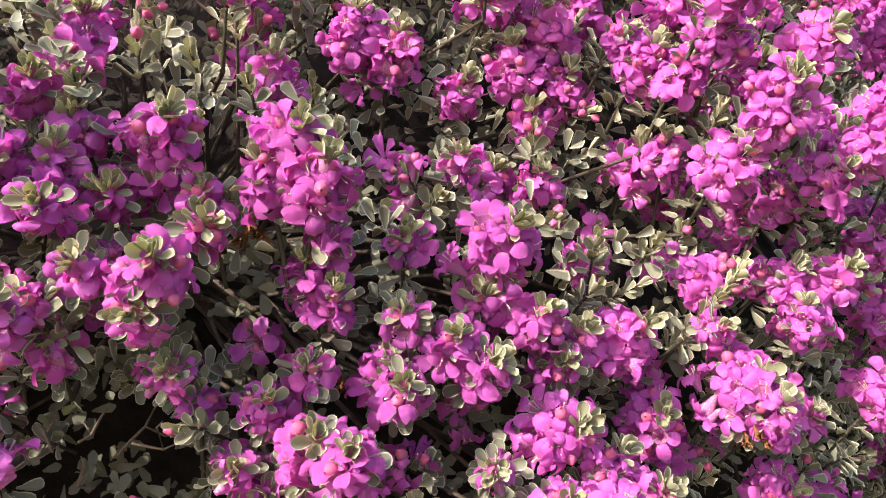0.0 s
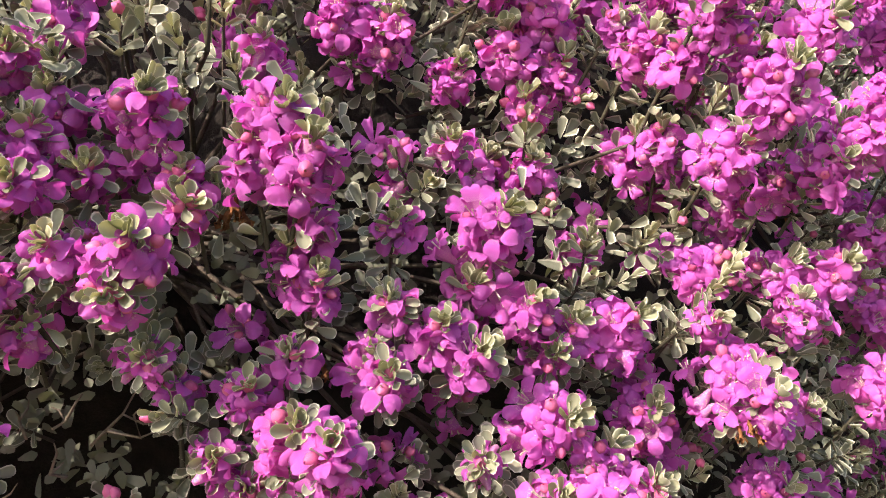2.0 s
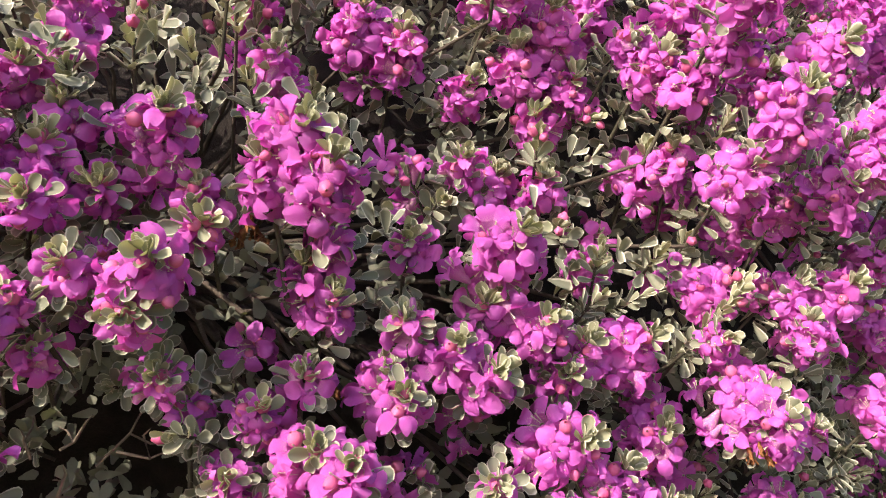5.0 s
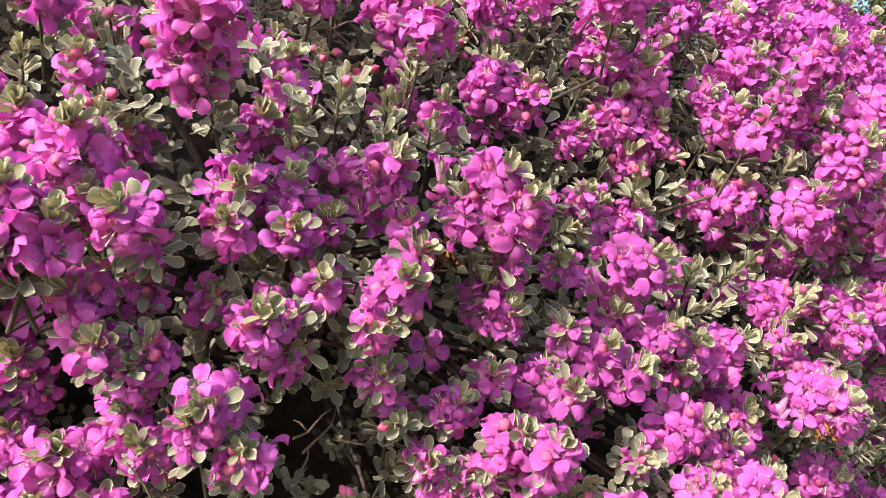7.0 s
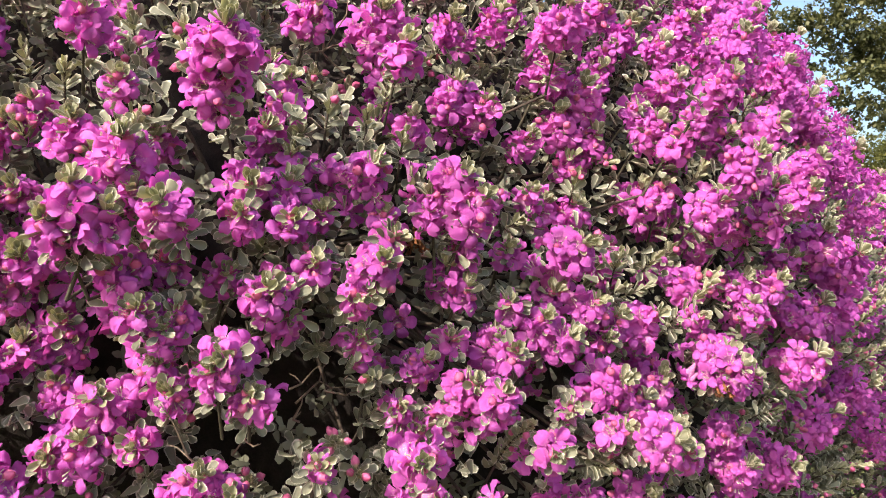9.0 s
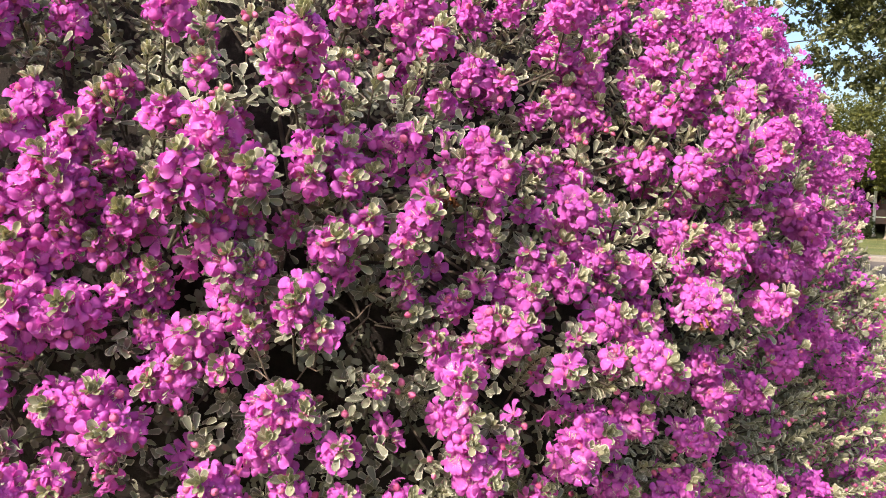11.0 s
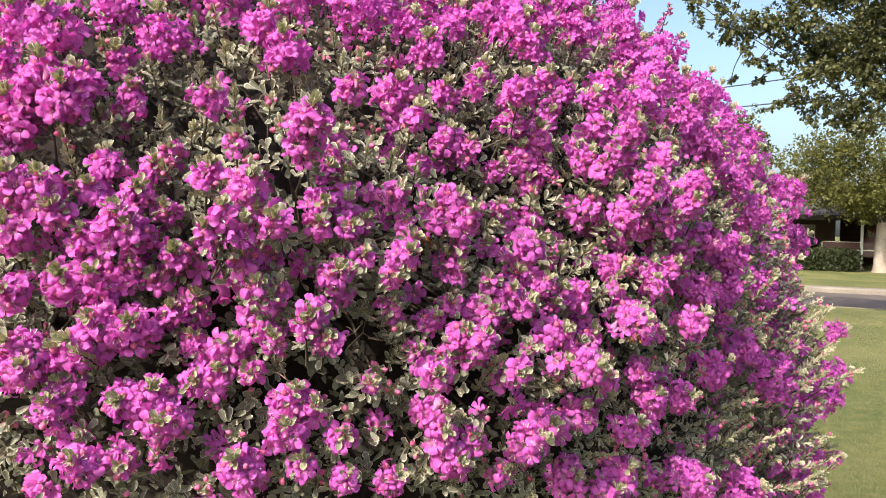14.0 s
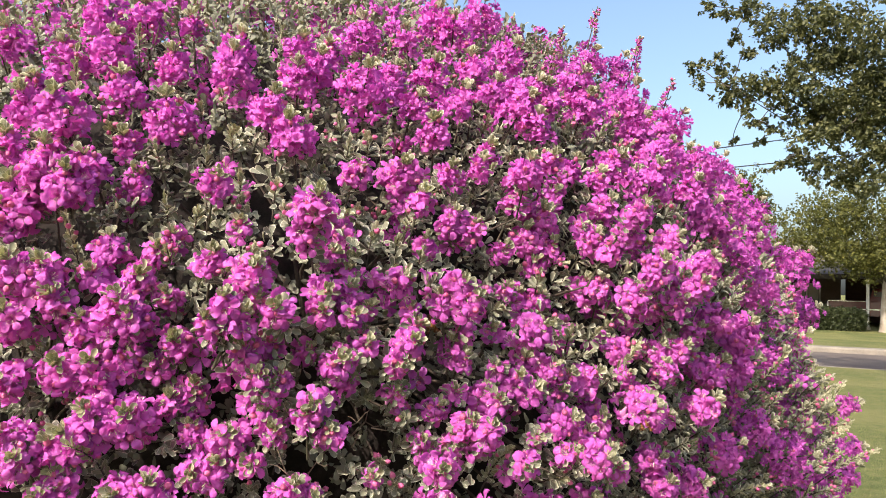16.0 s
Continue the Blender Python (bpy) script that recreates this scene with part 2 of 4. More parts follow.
strip("ground", [(-400, 0), (NEAR_EDGE - 0.16, 0), (NEAR_EDGE - 0.158, -DROP - 0.05), (FAR_EDGE + 0.45, -DROP - 0.05), (FAR_EDGE + 0.452, 0), (900, 0)],
      LAWN, "mown lawn with dry yellowish patches along the street", "lawn")
strip("road", [(NEAR_EDGE, -DROP - 0.04), (NEAR_EDGE, -DROP), (20.6, -DROP + 0.06), (FAR_EDGE, -DROP), (FAR_EDGE, -DROP - 0.04)],
      ASPHALT, "grey asphalt residential street", "road")
strip("kerb", [(NEAR_EDGE - 0.156, -DROP - 0.04), (NEAR_EDGE - 0.156, 0.004), (NEAR_EDGE - 0.03, 0.004), (NEAR_EDGE - 0.003, -0.03), (NEAR_EDGE - 0.003, -DROP - 0.04)],
      CONCRETE, "narrow pale concrete kerb at the lawn's edge", "kerb")
strip("pavement", [(FAR_EDGE + 0.003, -DROP - 0.04), (FAR_EDGE + 0.003, -0.02), (FAR_EDGE + 0.03, 0.02), (FAR_EDGE + 0.448, 0.03), (FAR_EDGE + 0.448, -DROP)],
      CONCRETE, "pale concrete kerb and footpath across the street", "pavement")


def grass_shape():
    s = Shape()
    s.grid([[((-0.07, 0, 0), 0), ((0.07, 0, 0), 0)], [((-0.01, 0.4, 1.0), 1), ((0.01, 0.4, 1.0), 1)]])
    return s.done()


def grass_patch():
    rng = np.random.default_rng(5)
    k = 52000
    x, y = rng.uniform(-2.6, 3.4, k), 2.2 + 7.5 * rng.random(k) ** 1.3
    place = np.stack([x * ALONG[0] + y * AWAY[0], x * ALONG[1] + y * AWAY[1], np.full(k, -0.004)], -1)
    a = rng.uniform(0, 2 * math.pi, k)
    turn = np.zeros((k, 3, 3))
    turn[:, 0, 0], turn[:, 0, 1], turn[:, 1, 0], turn[:, 1, 1], turn[:, 2, 2] = np.cos(a), -np.sin(a), np.sin(a), np.cos(a), 1
    h = Heap()
    h.add(grass_shape(), turn, place, rng.uniform(0.014, 0.032, k), rng.random(k))
    tagged(new("grass", h.mesh("grass", [GRASS_BLADE])), "short green and straw-coloured lawn grass", "grass", kind="stuff")


grass_patch()

# ---- the flowering shrub ----
CENTRE, REACH = np.array((-0.33, 2.211, 1.314)), np.array((1.513, 1.888, 1.07))
LOW_REACH = 1.9
FRONT = np.array((-0.1, -0.35, 1.5))     # the lawn before the shrub, at eye level

# flower clusters from the top of the shrub downwards: place and radius
CROWN = [
    (-0.479, 0.591, 1.853, 0.036), (-0.430, 0.600, 1.860, 0.032), (-0.374, 0.595, 1.860, 0.020), (-0.316, 0.554, 1.820, 0.030),
    (-0.237, 0.573, 1.832, 0.027), (-0.197, 0.578, 1.837, 0.019), (-0.153, 0.634, 1.877, 0.033), (-0.089, 0.637, 1.876, 0.025),
    (-0.062, 0.592, 1.817, 0.031), (-0.034, 0.720, 1.932, 0.036), (-0.011, 0.700, 1.911, 0.035), (0.006, 0.633, 1.842, 0.029),
    (0.063, 0.832, 1.988, 0.040), (0.068, 0.695, 1.881, 0.036), (0.177, 0.691, 1.844, 0.040), (0.224, 0.898, 1.973, 0.018),
    (0.290, 0.756, 1.836, 0.049), (0.316, 0.963, 1.973, 0.034), (0.337, 1.005, 2.061, 0.022), (0.412, 1.063, 1.991, 0.043),
    (0.421, 0.988, 2.005, 0.020), (0.455, 0.918, 1.845, 0.045), (0.502, 1.006, 1.930, 0.021),
]
UPPER = [
    (-0.573, 0.573, 1.814, 0.028), (-0.512, 0.478, 1.740, 0.021), (-0.503, 0.532, 1.784, 0.030), (-0.457, 0.535, 1.795, 0.034),
    (-0.428, 0.480, 1.740, 0.028), (-0.382, 0.526, 1.782, 0.028), (-0.316, 0.527, 1.787, 0.033), (-0.239, 0.522, 1.775, 0.032),
    (-0.215, 0.542, 1.800, 0.029), (-0.159, 0.516, 1.769, 0.043), (-0.120, 0.558, 1.796, 0.030), (-0.094, 0.524, 1.757, 0.025),
    (-0.030, 0.555, 1.773, 0.030), (0.024, 0.588, 1.799, 0.028), (0.051, 0.553, 1.766, 0.034), (0.069, 0.535, 1.749, 0.023),
    (0.070, 0.605, 1.807, 0.036), (0.106, 0.612, 1.799, 0.033), (0.192, 0.681, 1.808, 0.036), (0.306, 0.746, 1.793, 0.039),
    (0.397, 0.761, 1.754, 0.032), (0.495, 0.861, 1.763, 0.049), (0.719, 1.169, 1.805, 0.050),
]
HIGH = [
    (-0.525, 0.434, 1.669, 0.020), (-0.513, 0.458, 1.710, 0.031), (-0.478, 0.443, 1.700, 0.037), (-0.418, 0.459, 1.680, 0.020),
    (-0.378, 0.477, 1.711, 0.037), (-0.271, 0.439, 1.723, 0.029), (-0.242, 0.432, 1.695, 0.032), (-0.074, 0.489, 1.720, 0.028),
    (-0.060, 0.471, 1.670, 0.019), (-0.020, 0.477, 1.676, 0.021), (0.004, 0.528, 1.703, 0.022), (0.037, 0.522, 1.672, 0.018),
    (0.066, 0.462, 1.689, 0.020), (0.111, 0.560, 1.678, 0.020), (0.126, 0.556, 1.697, 0.024), (0.157, 0.538, 1.679, 0.021),
    (0.187, 0.559, 1.705, 0.028), (0.244, 0.553, 1.681, 0.036), (0.246, 0.629, 1.697, 0.029), (0.306, 0.663, 1.733, 0.041),
    (0.353, 0.649, 1.687, 0.030), (0.630, 0.988, 1.720, 0.049), (0.785, 1.137, 1.716, 0.041),
]
SHOULDER = [
    (-0.507, 0.419, 1.607, 0.033), (-0.481, 0.414, 1.642, 0.035), (-0.461, 0.404, 1.627, 0.032), (-0.445, 0.423, 1.648, 0.023),
    (-0.404, 0.441, 1.638, 0.020), (-0.317, 0.376, 1.631, 0.020), (-0.218, 0.303, 1.605, 0.023), (-0.171, 0.424, 1.657, 0.020),
    (-0.117, 0.461, 1.659, 0.028), (-0.106, 0.379, 1.625, 0.017), (-0.054, 0.469, 1.612, 0.023), (0.028, 0.436, 1.668, 0.027),
    (0.030, 0.482, 1.638, 0.022), (0.063, 0.494, 1.622, 0.025), (0.097, 0.564, 1.651, 0.025), (0.109, 0.474, 1.611, 0.013),
    (0.157, 0.416, 1.628, 0.020), (0.159, 0.518, 1.642, 0.023), (0.401, 0.677, 1.651, 0.037), (0.434, 0.692, 1.634, 0.023),
    (0.740, 1.066, 1.659, 0.047), (0.844, 1.117, 1.614, 0.039), (0.873, 1.079, 1.614, 0.028),
]
BROW = [
    (-0.514, 0.410, 1.591, 0.023), (-0.416, 0.405, 1.563, 0.022), (-0.375, 0.410, 1.562, 0.016), (-0.360, 0.419, 1.579, 0.016),
    (-0.289, 0.362, 1.590, 0.011), (-0.223, 0.323, 1.583, 0.019), (-0.200, 0.370, 1.563, 0.015), (-0.190, 0.403, 1.602, 0.015),
    (-0.094, 0.422, 1.579, 0.017), (-0.030, 0.470, 1.600, 0.022), (0.010, 0.475, 1.579, 0.016), (0.044, 0.489, 1.595, 0.024),
    (0.075, 0.496, 1.583, 0.021), (0.122, 0.473, 1.594, 0.022), (0.141, 0.453, 1.585, 0.019), (0.158, 0.440, 1.605, 0.022),
    (0.181, 0.412, 1.563, 0.024), (0.186, 0.554, 1.579, 0.014), (0.197, 0.485, 1.592, 0.021), (0.206, 0.429, 1.597, 0.021),
    (0.287, 0.487, 1.569, 0.024), (0.489, 0.721, 1.601, 0.040), (0.843, 1.094, 1.563, 0.058),
]
CHEST = [
    (-0.495, 0.373, 1.540, 0.025), (-0.470, 0.377, 1.535, 0.028), (-0.431, 0.396, 1.537, 0.019), (-0.387, 0.388, 1.532, 0.024),
    (-0.314, 0.351, 1.556, 0.018), (-0.275, 0.311, 1.541, 0.023), (-0.269, 0.384, 1.555, 0.014), (-0.204, 0.343, 1.527, 0.019),
    (-0.184, 0.356, 1.524, 0.017), (-0.180, 0.378, 1.543, 0.016), (-0.130, 0.356, 1.540, 0.021), (-0.071, 0.358, 1.534, 0.022),
    (0.009, 0.443, 1.534, 0.012), (0.031, 0.487, 1.528, 0.013), (0.057, 0.493, 1.561, 0.020), (0.122, 0.498, 1.535, 0.023),
    (0.137, 0.472, 1.538, 0.020), (0.162, 0.432, 1.529, 0.022), (0.223, 0.441, 1.521, 0.021), (0.245, 0.433, 1.540, 0.021),
    (0.254, 0.491, 1.551, 0.016), (0.286, 0.515, 1.558, 0.023), (0.544, 0.756, 1.537, 0.042),
]
MIDDLE = [
    (-0.497, 0.372, 1.494, 0.025), (-0.458, 0.374, 1.514, 0.021), (-0.398, 0.371, 1.504, 0.030), (-0.355, 0.388, 1.518, 0.015),
    (-0.307, 0.299, 1.497, 0.016), (-0.297, 0.295, 1.516, 0.016), (-0.285, 0.301, 1.499, 0.018), (-0.267, 0.311, 1.520, 0.010),
    (-0.247, 0.300, 1.510, 0.018), (-0.208, 0.330, 1.508, 0.013), (-0.178, 0.337, 1.506, 0.014), (-0.163, 0.391, 1.513, 0.011),
    (-0.160, 0.365, 1.512, 0.009), (-0.115, 0.367, 1.509, 0.013), (-0.113, 0.355, 1.496, 0.011), (-0.083, 0.362, 1.515, 0.018),
    (-0.057, 0.375, 1.494, 0.010), (-0.056, 0.349, 1.516, 0.020), (0.061, 0.484, 1.521, 0.019), (0.153, 0.515, 1.518, 0.020),
    (0.187, 0.501, 1.500, 0.022), (0.209, 0.470, 1.515, 0.018), (0.334, 0.541, 1.496, 0.033),
]
HEART = [
    (-0.431, 0.380, 1.487, 0.021), (-0.392, 0.387, 1.453, 0.024), (-0.387, 0.368, 1.491, 0.024), (-0.347, 0.373, 1.473, 0.019),
    (-0.275, 0.330, 1.471, 0.020), (-0.254, 0.352, 1.473, 0.013), (-0.219, 0.360, 1.468, 0.010), (-0.191, 0.325, 1.460, 0.020),
    (-0.180, 0.329, 1.462, 0.010), (-0.162, 0.336, 1.479, 0.009), (-0.134, 0.327, 1.461, 0.015), (-0.123, 0.322, 1.477, 0.020),
    (-0.068, 0.385, 1.469, 0.019), (-0.057, 0.382, 1.457, 0.015), (-0.020, 0.402, 1.489, 0.011), (0.030, 0.406, 1.487, 0.026),
    (0.087, 0.473, 1.472, 0.018), (0.164, 0.469, 1.464, 0.021), (0.203, 0.461, 1.463, 0.018), (0.236, 0.462, 1.464, 0.020),
    (0.299, 0.529, 1.482, 0.017), (0.389, 0.575, 1.479, 0.035), (0.908, 1.150, 1.487, 0.050),
]
BELT = [
    (-0.495, 0.373, 1.438, 0.022), (-0.451, 0.383, 1.447, 0.028), (-0.421, 0.379, 1.448, 0.027), (-0.363, 0.389, 1.450, 0.017),
    (-0.333, 0.394, 1.429, 0.017), (-0.266, 0.325, 1.447, 0.014), (-0.254, 0.334, 1.433, 0.014), (-0.245, 0.337, 1.444, 0.014),
    (-0.180, 0.348, 1.440, 0.011), (-0.130, 0.359, 1.427, 0.012), (-0.067, 0.370, 1.425, 0.008), (-0.019, 0.382, 1.450, 0.007),
    (0.005, 0.388, 1.435, 0.020), (0.020, 0.415, 1.453, 0.016), (0.049, 0.405, 1.447, 0.020), (0.073, 0.411, 1.435, 0.015),
    (0.101, 0.427, 1.432, 0.024), (0.156, 0.442, 1.438, 0.009), (0.213, 0.448, 1.440, 0.018), (0.278, 0.517, 1.452, 0.017),
    (0.320, 0.531, 1.427, 0.033), (0.394, 0.582, 1.430, 0.035), (0.837, 1.083, 1.426, 0.055),
]
WAIST = [
    (-0.424, 0.358, 1.386, 0.030), (-0.416, 0.362, 1.407, 0.027), (-0.386, 0.369, 1.400, 0.030), (-0.351, 0.389, 1.411, 0.017),
    (-0.328, 0.402, 1.411, 0.017), (-0.259, 0.352, 1.405, 0.015), (-0.249, 0.343, 1.392, 0.015), (-0.219, 0.309, 1.412, 0.012),
    (-0.210, 0.313, 1.423, 0.019), (-0.198, 0.320, 1.395, 0.016), (-0.122, 0.376, 1.411, 0.011), (-0.087, 0.370, 1.409, 0.017),
    (-0.059, 0.342, 1.396, 0.020), (-0.041, 0.325, 1.395, 0.018), (-0.028, 0.394, 1.414, 0.022), (-0.019, 0.371, 1.416, 0.014),
    (0.022, 0.383, 1.424, 0.017), (0.062, 0.393, 1.390, 0.025), (0.065, 0.413, 1.422, 0.015), (0.172, 0.439, 1.405, 0.025),
    (0.180, 0.416, 1.396, 0.020), (0.274, 0.465, 1.390, 0.027), (0.585, 0.800, 1.417, 0.043),
]
HIP = [
    (-0.481, 0.360, 1.381, 0.028), (-0.477, 0.357, 1.366, 0.025), (-0.446, 0.357, 1.376, 0.021), (-0.331, 0.395, 1.385, 0.018),
    (-0.303, 0.354, 1.355, 0.019), (-0.291, 0.359, 1.383, 0.023), (-0.270, 0.345, 1.362, 0.012), (-0.156, 0.327, 1.350, 0.011),
    (-0.101, 0.370, 1.377, 0.013), (-0.098, 0.271, 1.369, 0.017), (-0.092, 0.376, 1.358, 0.015), (-0.068, 0.372, 1.370, 0.015),
    (-0.045, 0.349, 1.374, 0.014), (-0.004, 0.312, 1.364, 0.016), (0.026, 0.371, 1.377, 0.010), (0.056, 0.360, 1.363, 0.016),
    (0.077, 0.334, 1.362, 0.021), (0.086, 0.391, 1.370, 0.018), (0.109, 0.386, 1.358, 0.014), (0.123, 0.446, 1.381, 0.023),
    (0.216, 0.450, 1.383, 0.011), (0.387, 0.579, 1.386, 0.017), (0.862, 1.107, 1.361, 0.049),
]
LOWER = [
    (-0.457, 0.362, 1.322, 0.025), (-0.444, 0.366, 1.342, 0.022), (-0.390, 0.351, 1.334, 0.024), (-0.365, 0.352, 1.333, 0.027),
    (-0.348, 0.337, 1.317, 0.024), (-0.326, 0.363, 1.348, 0.016), (-0.234, 0.338, 1.303, 0.024), (-0.232, 0.337, 1.334, 0.023),
    (-0.211, 0.333, 1.329, 0.017), (-0.182, 0.335, 1.298, 0.017), (-0.084, 0.353, 1.314, 0.024), (-0.077, 0.345, 1.290, 0.020),
    (-0.038, 0.354, 1.285, 0.015), (0.051, 0.375, 1.291, 0.027), (0.096, 0.405, 1.294, 0.027), (0.110, 0.358, 1.345, 0.016),
    (0.210, 0.477, 1.326, 0.023), (0.226, 0.483, 1.292, 0.027), (0.280, 0.500, 1.290, 0.025), (0.382, 0.593, 1.309, 0.033),
    (0.467, 0.651, 1.327, 0.038), (0.734, 0.927, 1.299, 0.055), (1.008, 1.110, 1.285, 0.032),
]
FLANK = [
    (-0.421, 0.326, 1.281, 0.024), (-0.388, 0.333, 1.281, 0.019), (-0.277, 0.341, 1.267, 0.029), (-0.220, 0.339, 1.270, 0.017),
    (-0.178, 0.341, 1.252, 0.017), (-0.129, 0.350, 1.246, 0.020), (-0.064, 0.349, 1.263, 0.023), (-0.003, 0.374, 1.240, 0.016),
    (0.024, 0.362, 1.275, 0.027), (0.093, 0.420, 1.217, 0.027), (0.151, 0.445, 1.186, 0.026), (0.179, 0.461, 1.203, 0.030),
    (0.183, 0.440, 1.260, 0.025), (0.303, 0.519, 1.167, 0.037), (0.455, 0.613, 1.115, 0.039), (0.562, 0.715, 1.267, 0.052),
    (0.746, 0.859, 1.085, 0.046), (0.750, 0.870, 1.008, 0.047), (0.753, 0.884, 1.161, 0.043), (0.772, 0.927, 1.215, 0.050),
    (0.845, 0.939, 1.178, 0.046), (0.884, 0.950, 1.043, 0.023), (0.894, 0.984, 1.212, 0.043),
]
CLUSTERS = CROWN + UPPER + HIGH + SHOULDER + BROW + CHEST + MIDDLE + HEART + BELT + WAIST + HIP + LOWER + FLANK
# stretches of pale leafy shoots with little blossom: place and radius
LEAFY = [(0.032, 0.513, 1.707, 0.032), (-0.510, 0.425, 1.637, 0.020), (-0.262, 0.414, 1.640, 0.024), (0.430, 0.580, 1.262, 0.045),
         (0.446, 0.653, 1.568, 0.031), (0.109, 0.420, 1.452, 0.030), (-0.164, 0.337, 1.374, 0.025), (-0.118, 0.367, 1.489, 0.023),
         (-0.248, 0.380, 1.570, 0.026), (-0.354, 0.385, 1.586, 0.028), (0.286, 0.487, 1.352, 0.025), (0.231, 0.458, 1.296, 0.028),
         (-0.391, 0.425, 1.658, 0.021), (-0.128, 0.407, 1.596, 0.028), (0.122, 0.493, 1.622, 0.018), (0.174, 0.492, 1.578, 0.022),
         (0.087, 0.420, 1.483, 0.016), (-0.181, 0.341, 1.417, 0.021), (0.125, 0.422, 1.432, 0.019), (0.191, 0.449, 1.427, 0.020),
         (0.567, 0.703, 1.201, 0.044), (0.640, 0.763, 1.149, 0.037), (-0.148, 0.342, 1.395, 0.028),
         (-0.392, 0.558, 1.829, 0.036), (-0.546, 0.605, 1.855, 0.05), (-0.216, 0.518, 1.78, 0.024), (0.142, 0.594, 1.755, 0.02), (-0.349, 0.414, 1.641, 0.024)]
# dark openings between the shoots: place and radius
HOLLOWS = [(-0.287, 0.340, 1.429, 0.018), (-0.175, 0.319, 1.395, 0.020), (-0.212, 0.318, 1.367, 0.019), (-0.159, 0.417, 1.648, 0.016),
           (-0.314, 0.361, 1.447, 0.014), (-0.162, 0.330, 1.408, 0.013), (0.022, 0.462, 1.546, 0.007), (0.079, 0.490, 1.605, 0.009),
           (-0.071, 0.456, 1.659, 0.007), (-0.238, 0.331, 1.564, 0.005), (-0.154, 0.419, 1.648, 0.024), (-0.452, 0.396, 1.584, 0.033),
           (-0.526, 0.422, 1.648, 0.020), (-0.274, 0.534, 1.803, 0.027), (-0.267, 0.601, 1.868, 0.027), (-0.366, 0.544, 1.813, 0.018),
           (-0.412, 0.546, 1.816, 0.015), (-0.155, 0.330, 1.391, 0.019), (-0.047, 0.501, 1.727, 0.017), (-0.424, 0.438, 1.661, 0.013),
           (0.152, 0.576, 1.739, 0.015), (0.207, 0.470, 1.484, 0.019), (-0.518, 0.560, 1.822, 0.016)]


def flower_shape(rng, cols, rows, sides, stamens, closed=0.0):
    """A bell with five round lobes that bulge and curl back a little, facing +z, about one across."""
    s = Shape()
    if sides:
        ring = np.arange(sides) * 2 * math.pi / sides
        s.grid([[((r * math.cos(a), r * math.sin(a), z), al) for a in ring] for z, r, al in ((-0.50, 0.05, 0.05), (-0.30, 0.12, 0.10), (-0.10, 0.19, 0.18), (0.02, 0.22, 0.27))], 0, True)
    for k in range(5):
        turn = k * 2 * math.pi / 5 + rng.normal(0, 0.09)
        long, wide = rng.uniform(0.33, 0.42), rng.uniform(0.165, 0.215)
        droop, cup, phase = rng.uniform(0.0, 0.30), rng.uniform(-0.14, 0.14), rng.uniform(0, 6.28)
        lift = closed + rng.uniform(-0.25, 0.28)
        c, sn, grid = math.cos(turn), math.sin(turn), []
        for v in rows:
            half = wide * (0.56 + 0.44 * math.sin(min(v / 0.58, 1) * math.pi / 2)) * (1 if v < 0.58 else math.sqrt(max(1 - ((v - 0.58) / 0.455) ** 2, 0.01)))
            row = []
            for u in cols:
                inner = 0 if sides else (1 - v) ** 3
                x, y = 0.19 - 0.15 * inner + long * v * math.cos(lift), half * u * (1 - 0.6 * inner)
                z = 0.08 * math.sin(math.pi * v) + long * v * math.sin(lift) - droop * v * v + cup * u * u * (0.35 + 0.65 * v) + 0.05 * v * math.sin(4 * u + phase) - 0.26 * inner
                row.append(((x * c - y * sn, x * sn + y * c, z), 0.25 + 0.75 * v))
            grid.append(row)
        s.grid(grid)
    for k in range(stamens):
        a = rng.uniform(0, 6.28)
        x, y = 0.11 * math.cos(a), 0.11 * math.sin(a)
        tube(s, [(x * 0.6, y * 0.6, -0.12), (x * 1.1, y * 1.1, 0.10), (x * 1.35, y * 1.35, 0.19)], [0.010, 0.013, 0.026], 3, 1)
    return s.done()


def leaf_shape(rng, rows, cols):
    s, bend, cup = Shape(), rng.uniform(-0.25, 0.15), rng.uniform(0.3, 1.0)
    twist = rng.normal(0, 0.10)
    widths = ((0.0, 0.045), (0.18, 0.08), (0.40, 0.17), (0.62, 0.225), (0.80, 0.235), (0.93, 0.165), (1.0, 0.06))
    for y in rows:
        half = np.interp(y, [w[0] for w in widths], [w[1] for w in widths])
        s.v += [(half * u, y, cup * half * u * u - bend * y * y + twist * half * u * y * 2) for u in cols]
        s.a += [0.0 if abs(u) < 0.95 and y < 0.95 else 1.0 for u in cols]
    w = len(cols)
    for i in range(len(rows) - 1):
        for j in range(w - 1):
            s.f.append((i * w + j, i * w + j + 1, (i + 1) * w + j + 1, (i + 1) * w + j))
            s.m.append(0)
    return s.done()


def bud_shape(rng, sides, rings):
    s, fat = Shape(), rng.uniform(0.38, 0.46)
    rows = []
    for i in range(rings + 1):
        t = i / rings
        r = fat * math.sin(math.pi * (0.06 + 0.9 * t)) ** 0.8
        rows.append([((r * math.cos(a) * (1 + 0.08 * math.cos(2 * a)), t, r * math.sin(a)), t) for a in np.arange(sides) * 2 * math.pi / sides])
    s.grid(rows, 0, True)
    return s.done()


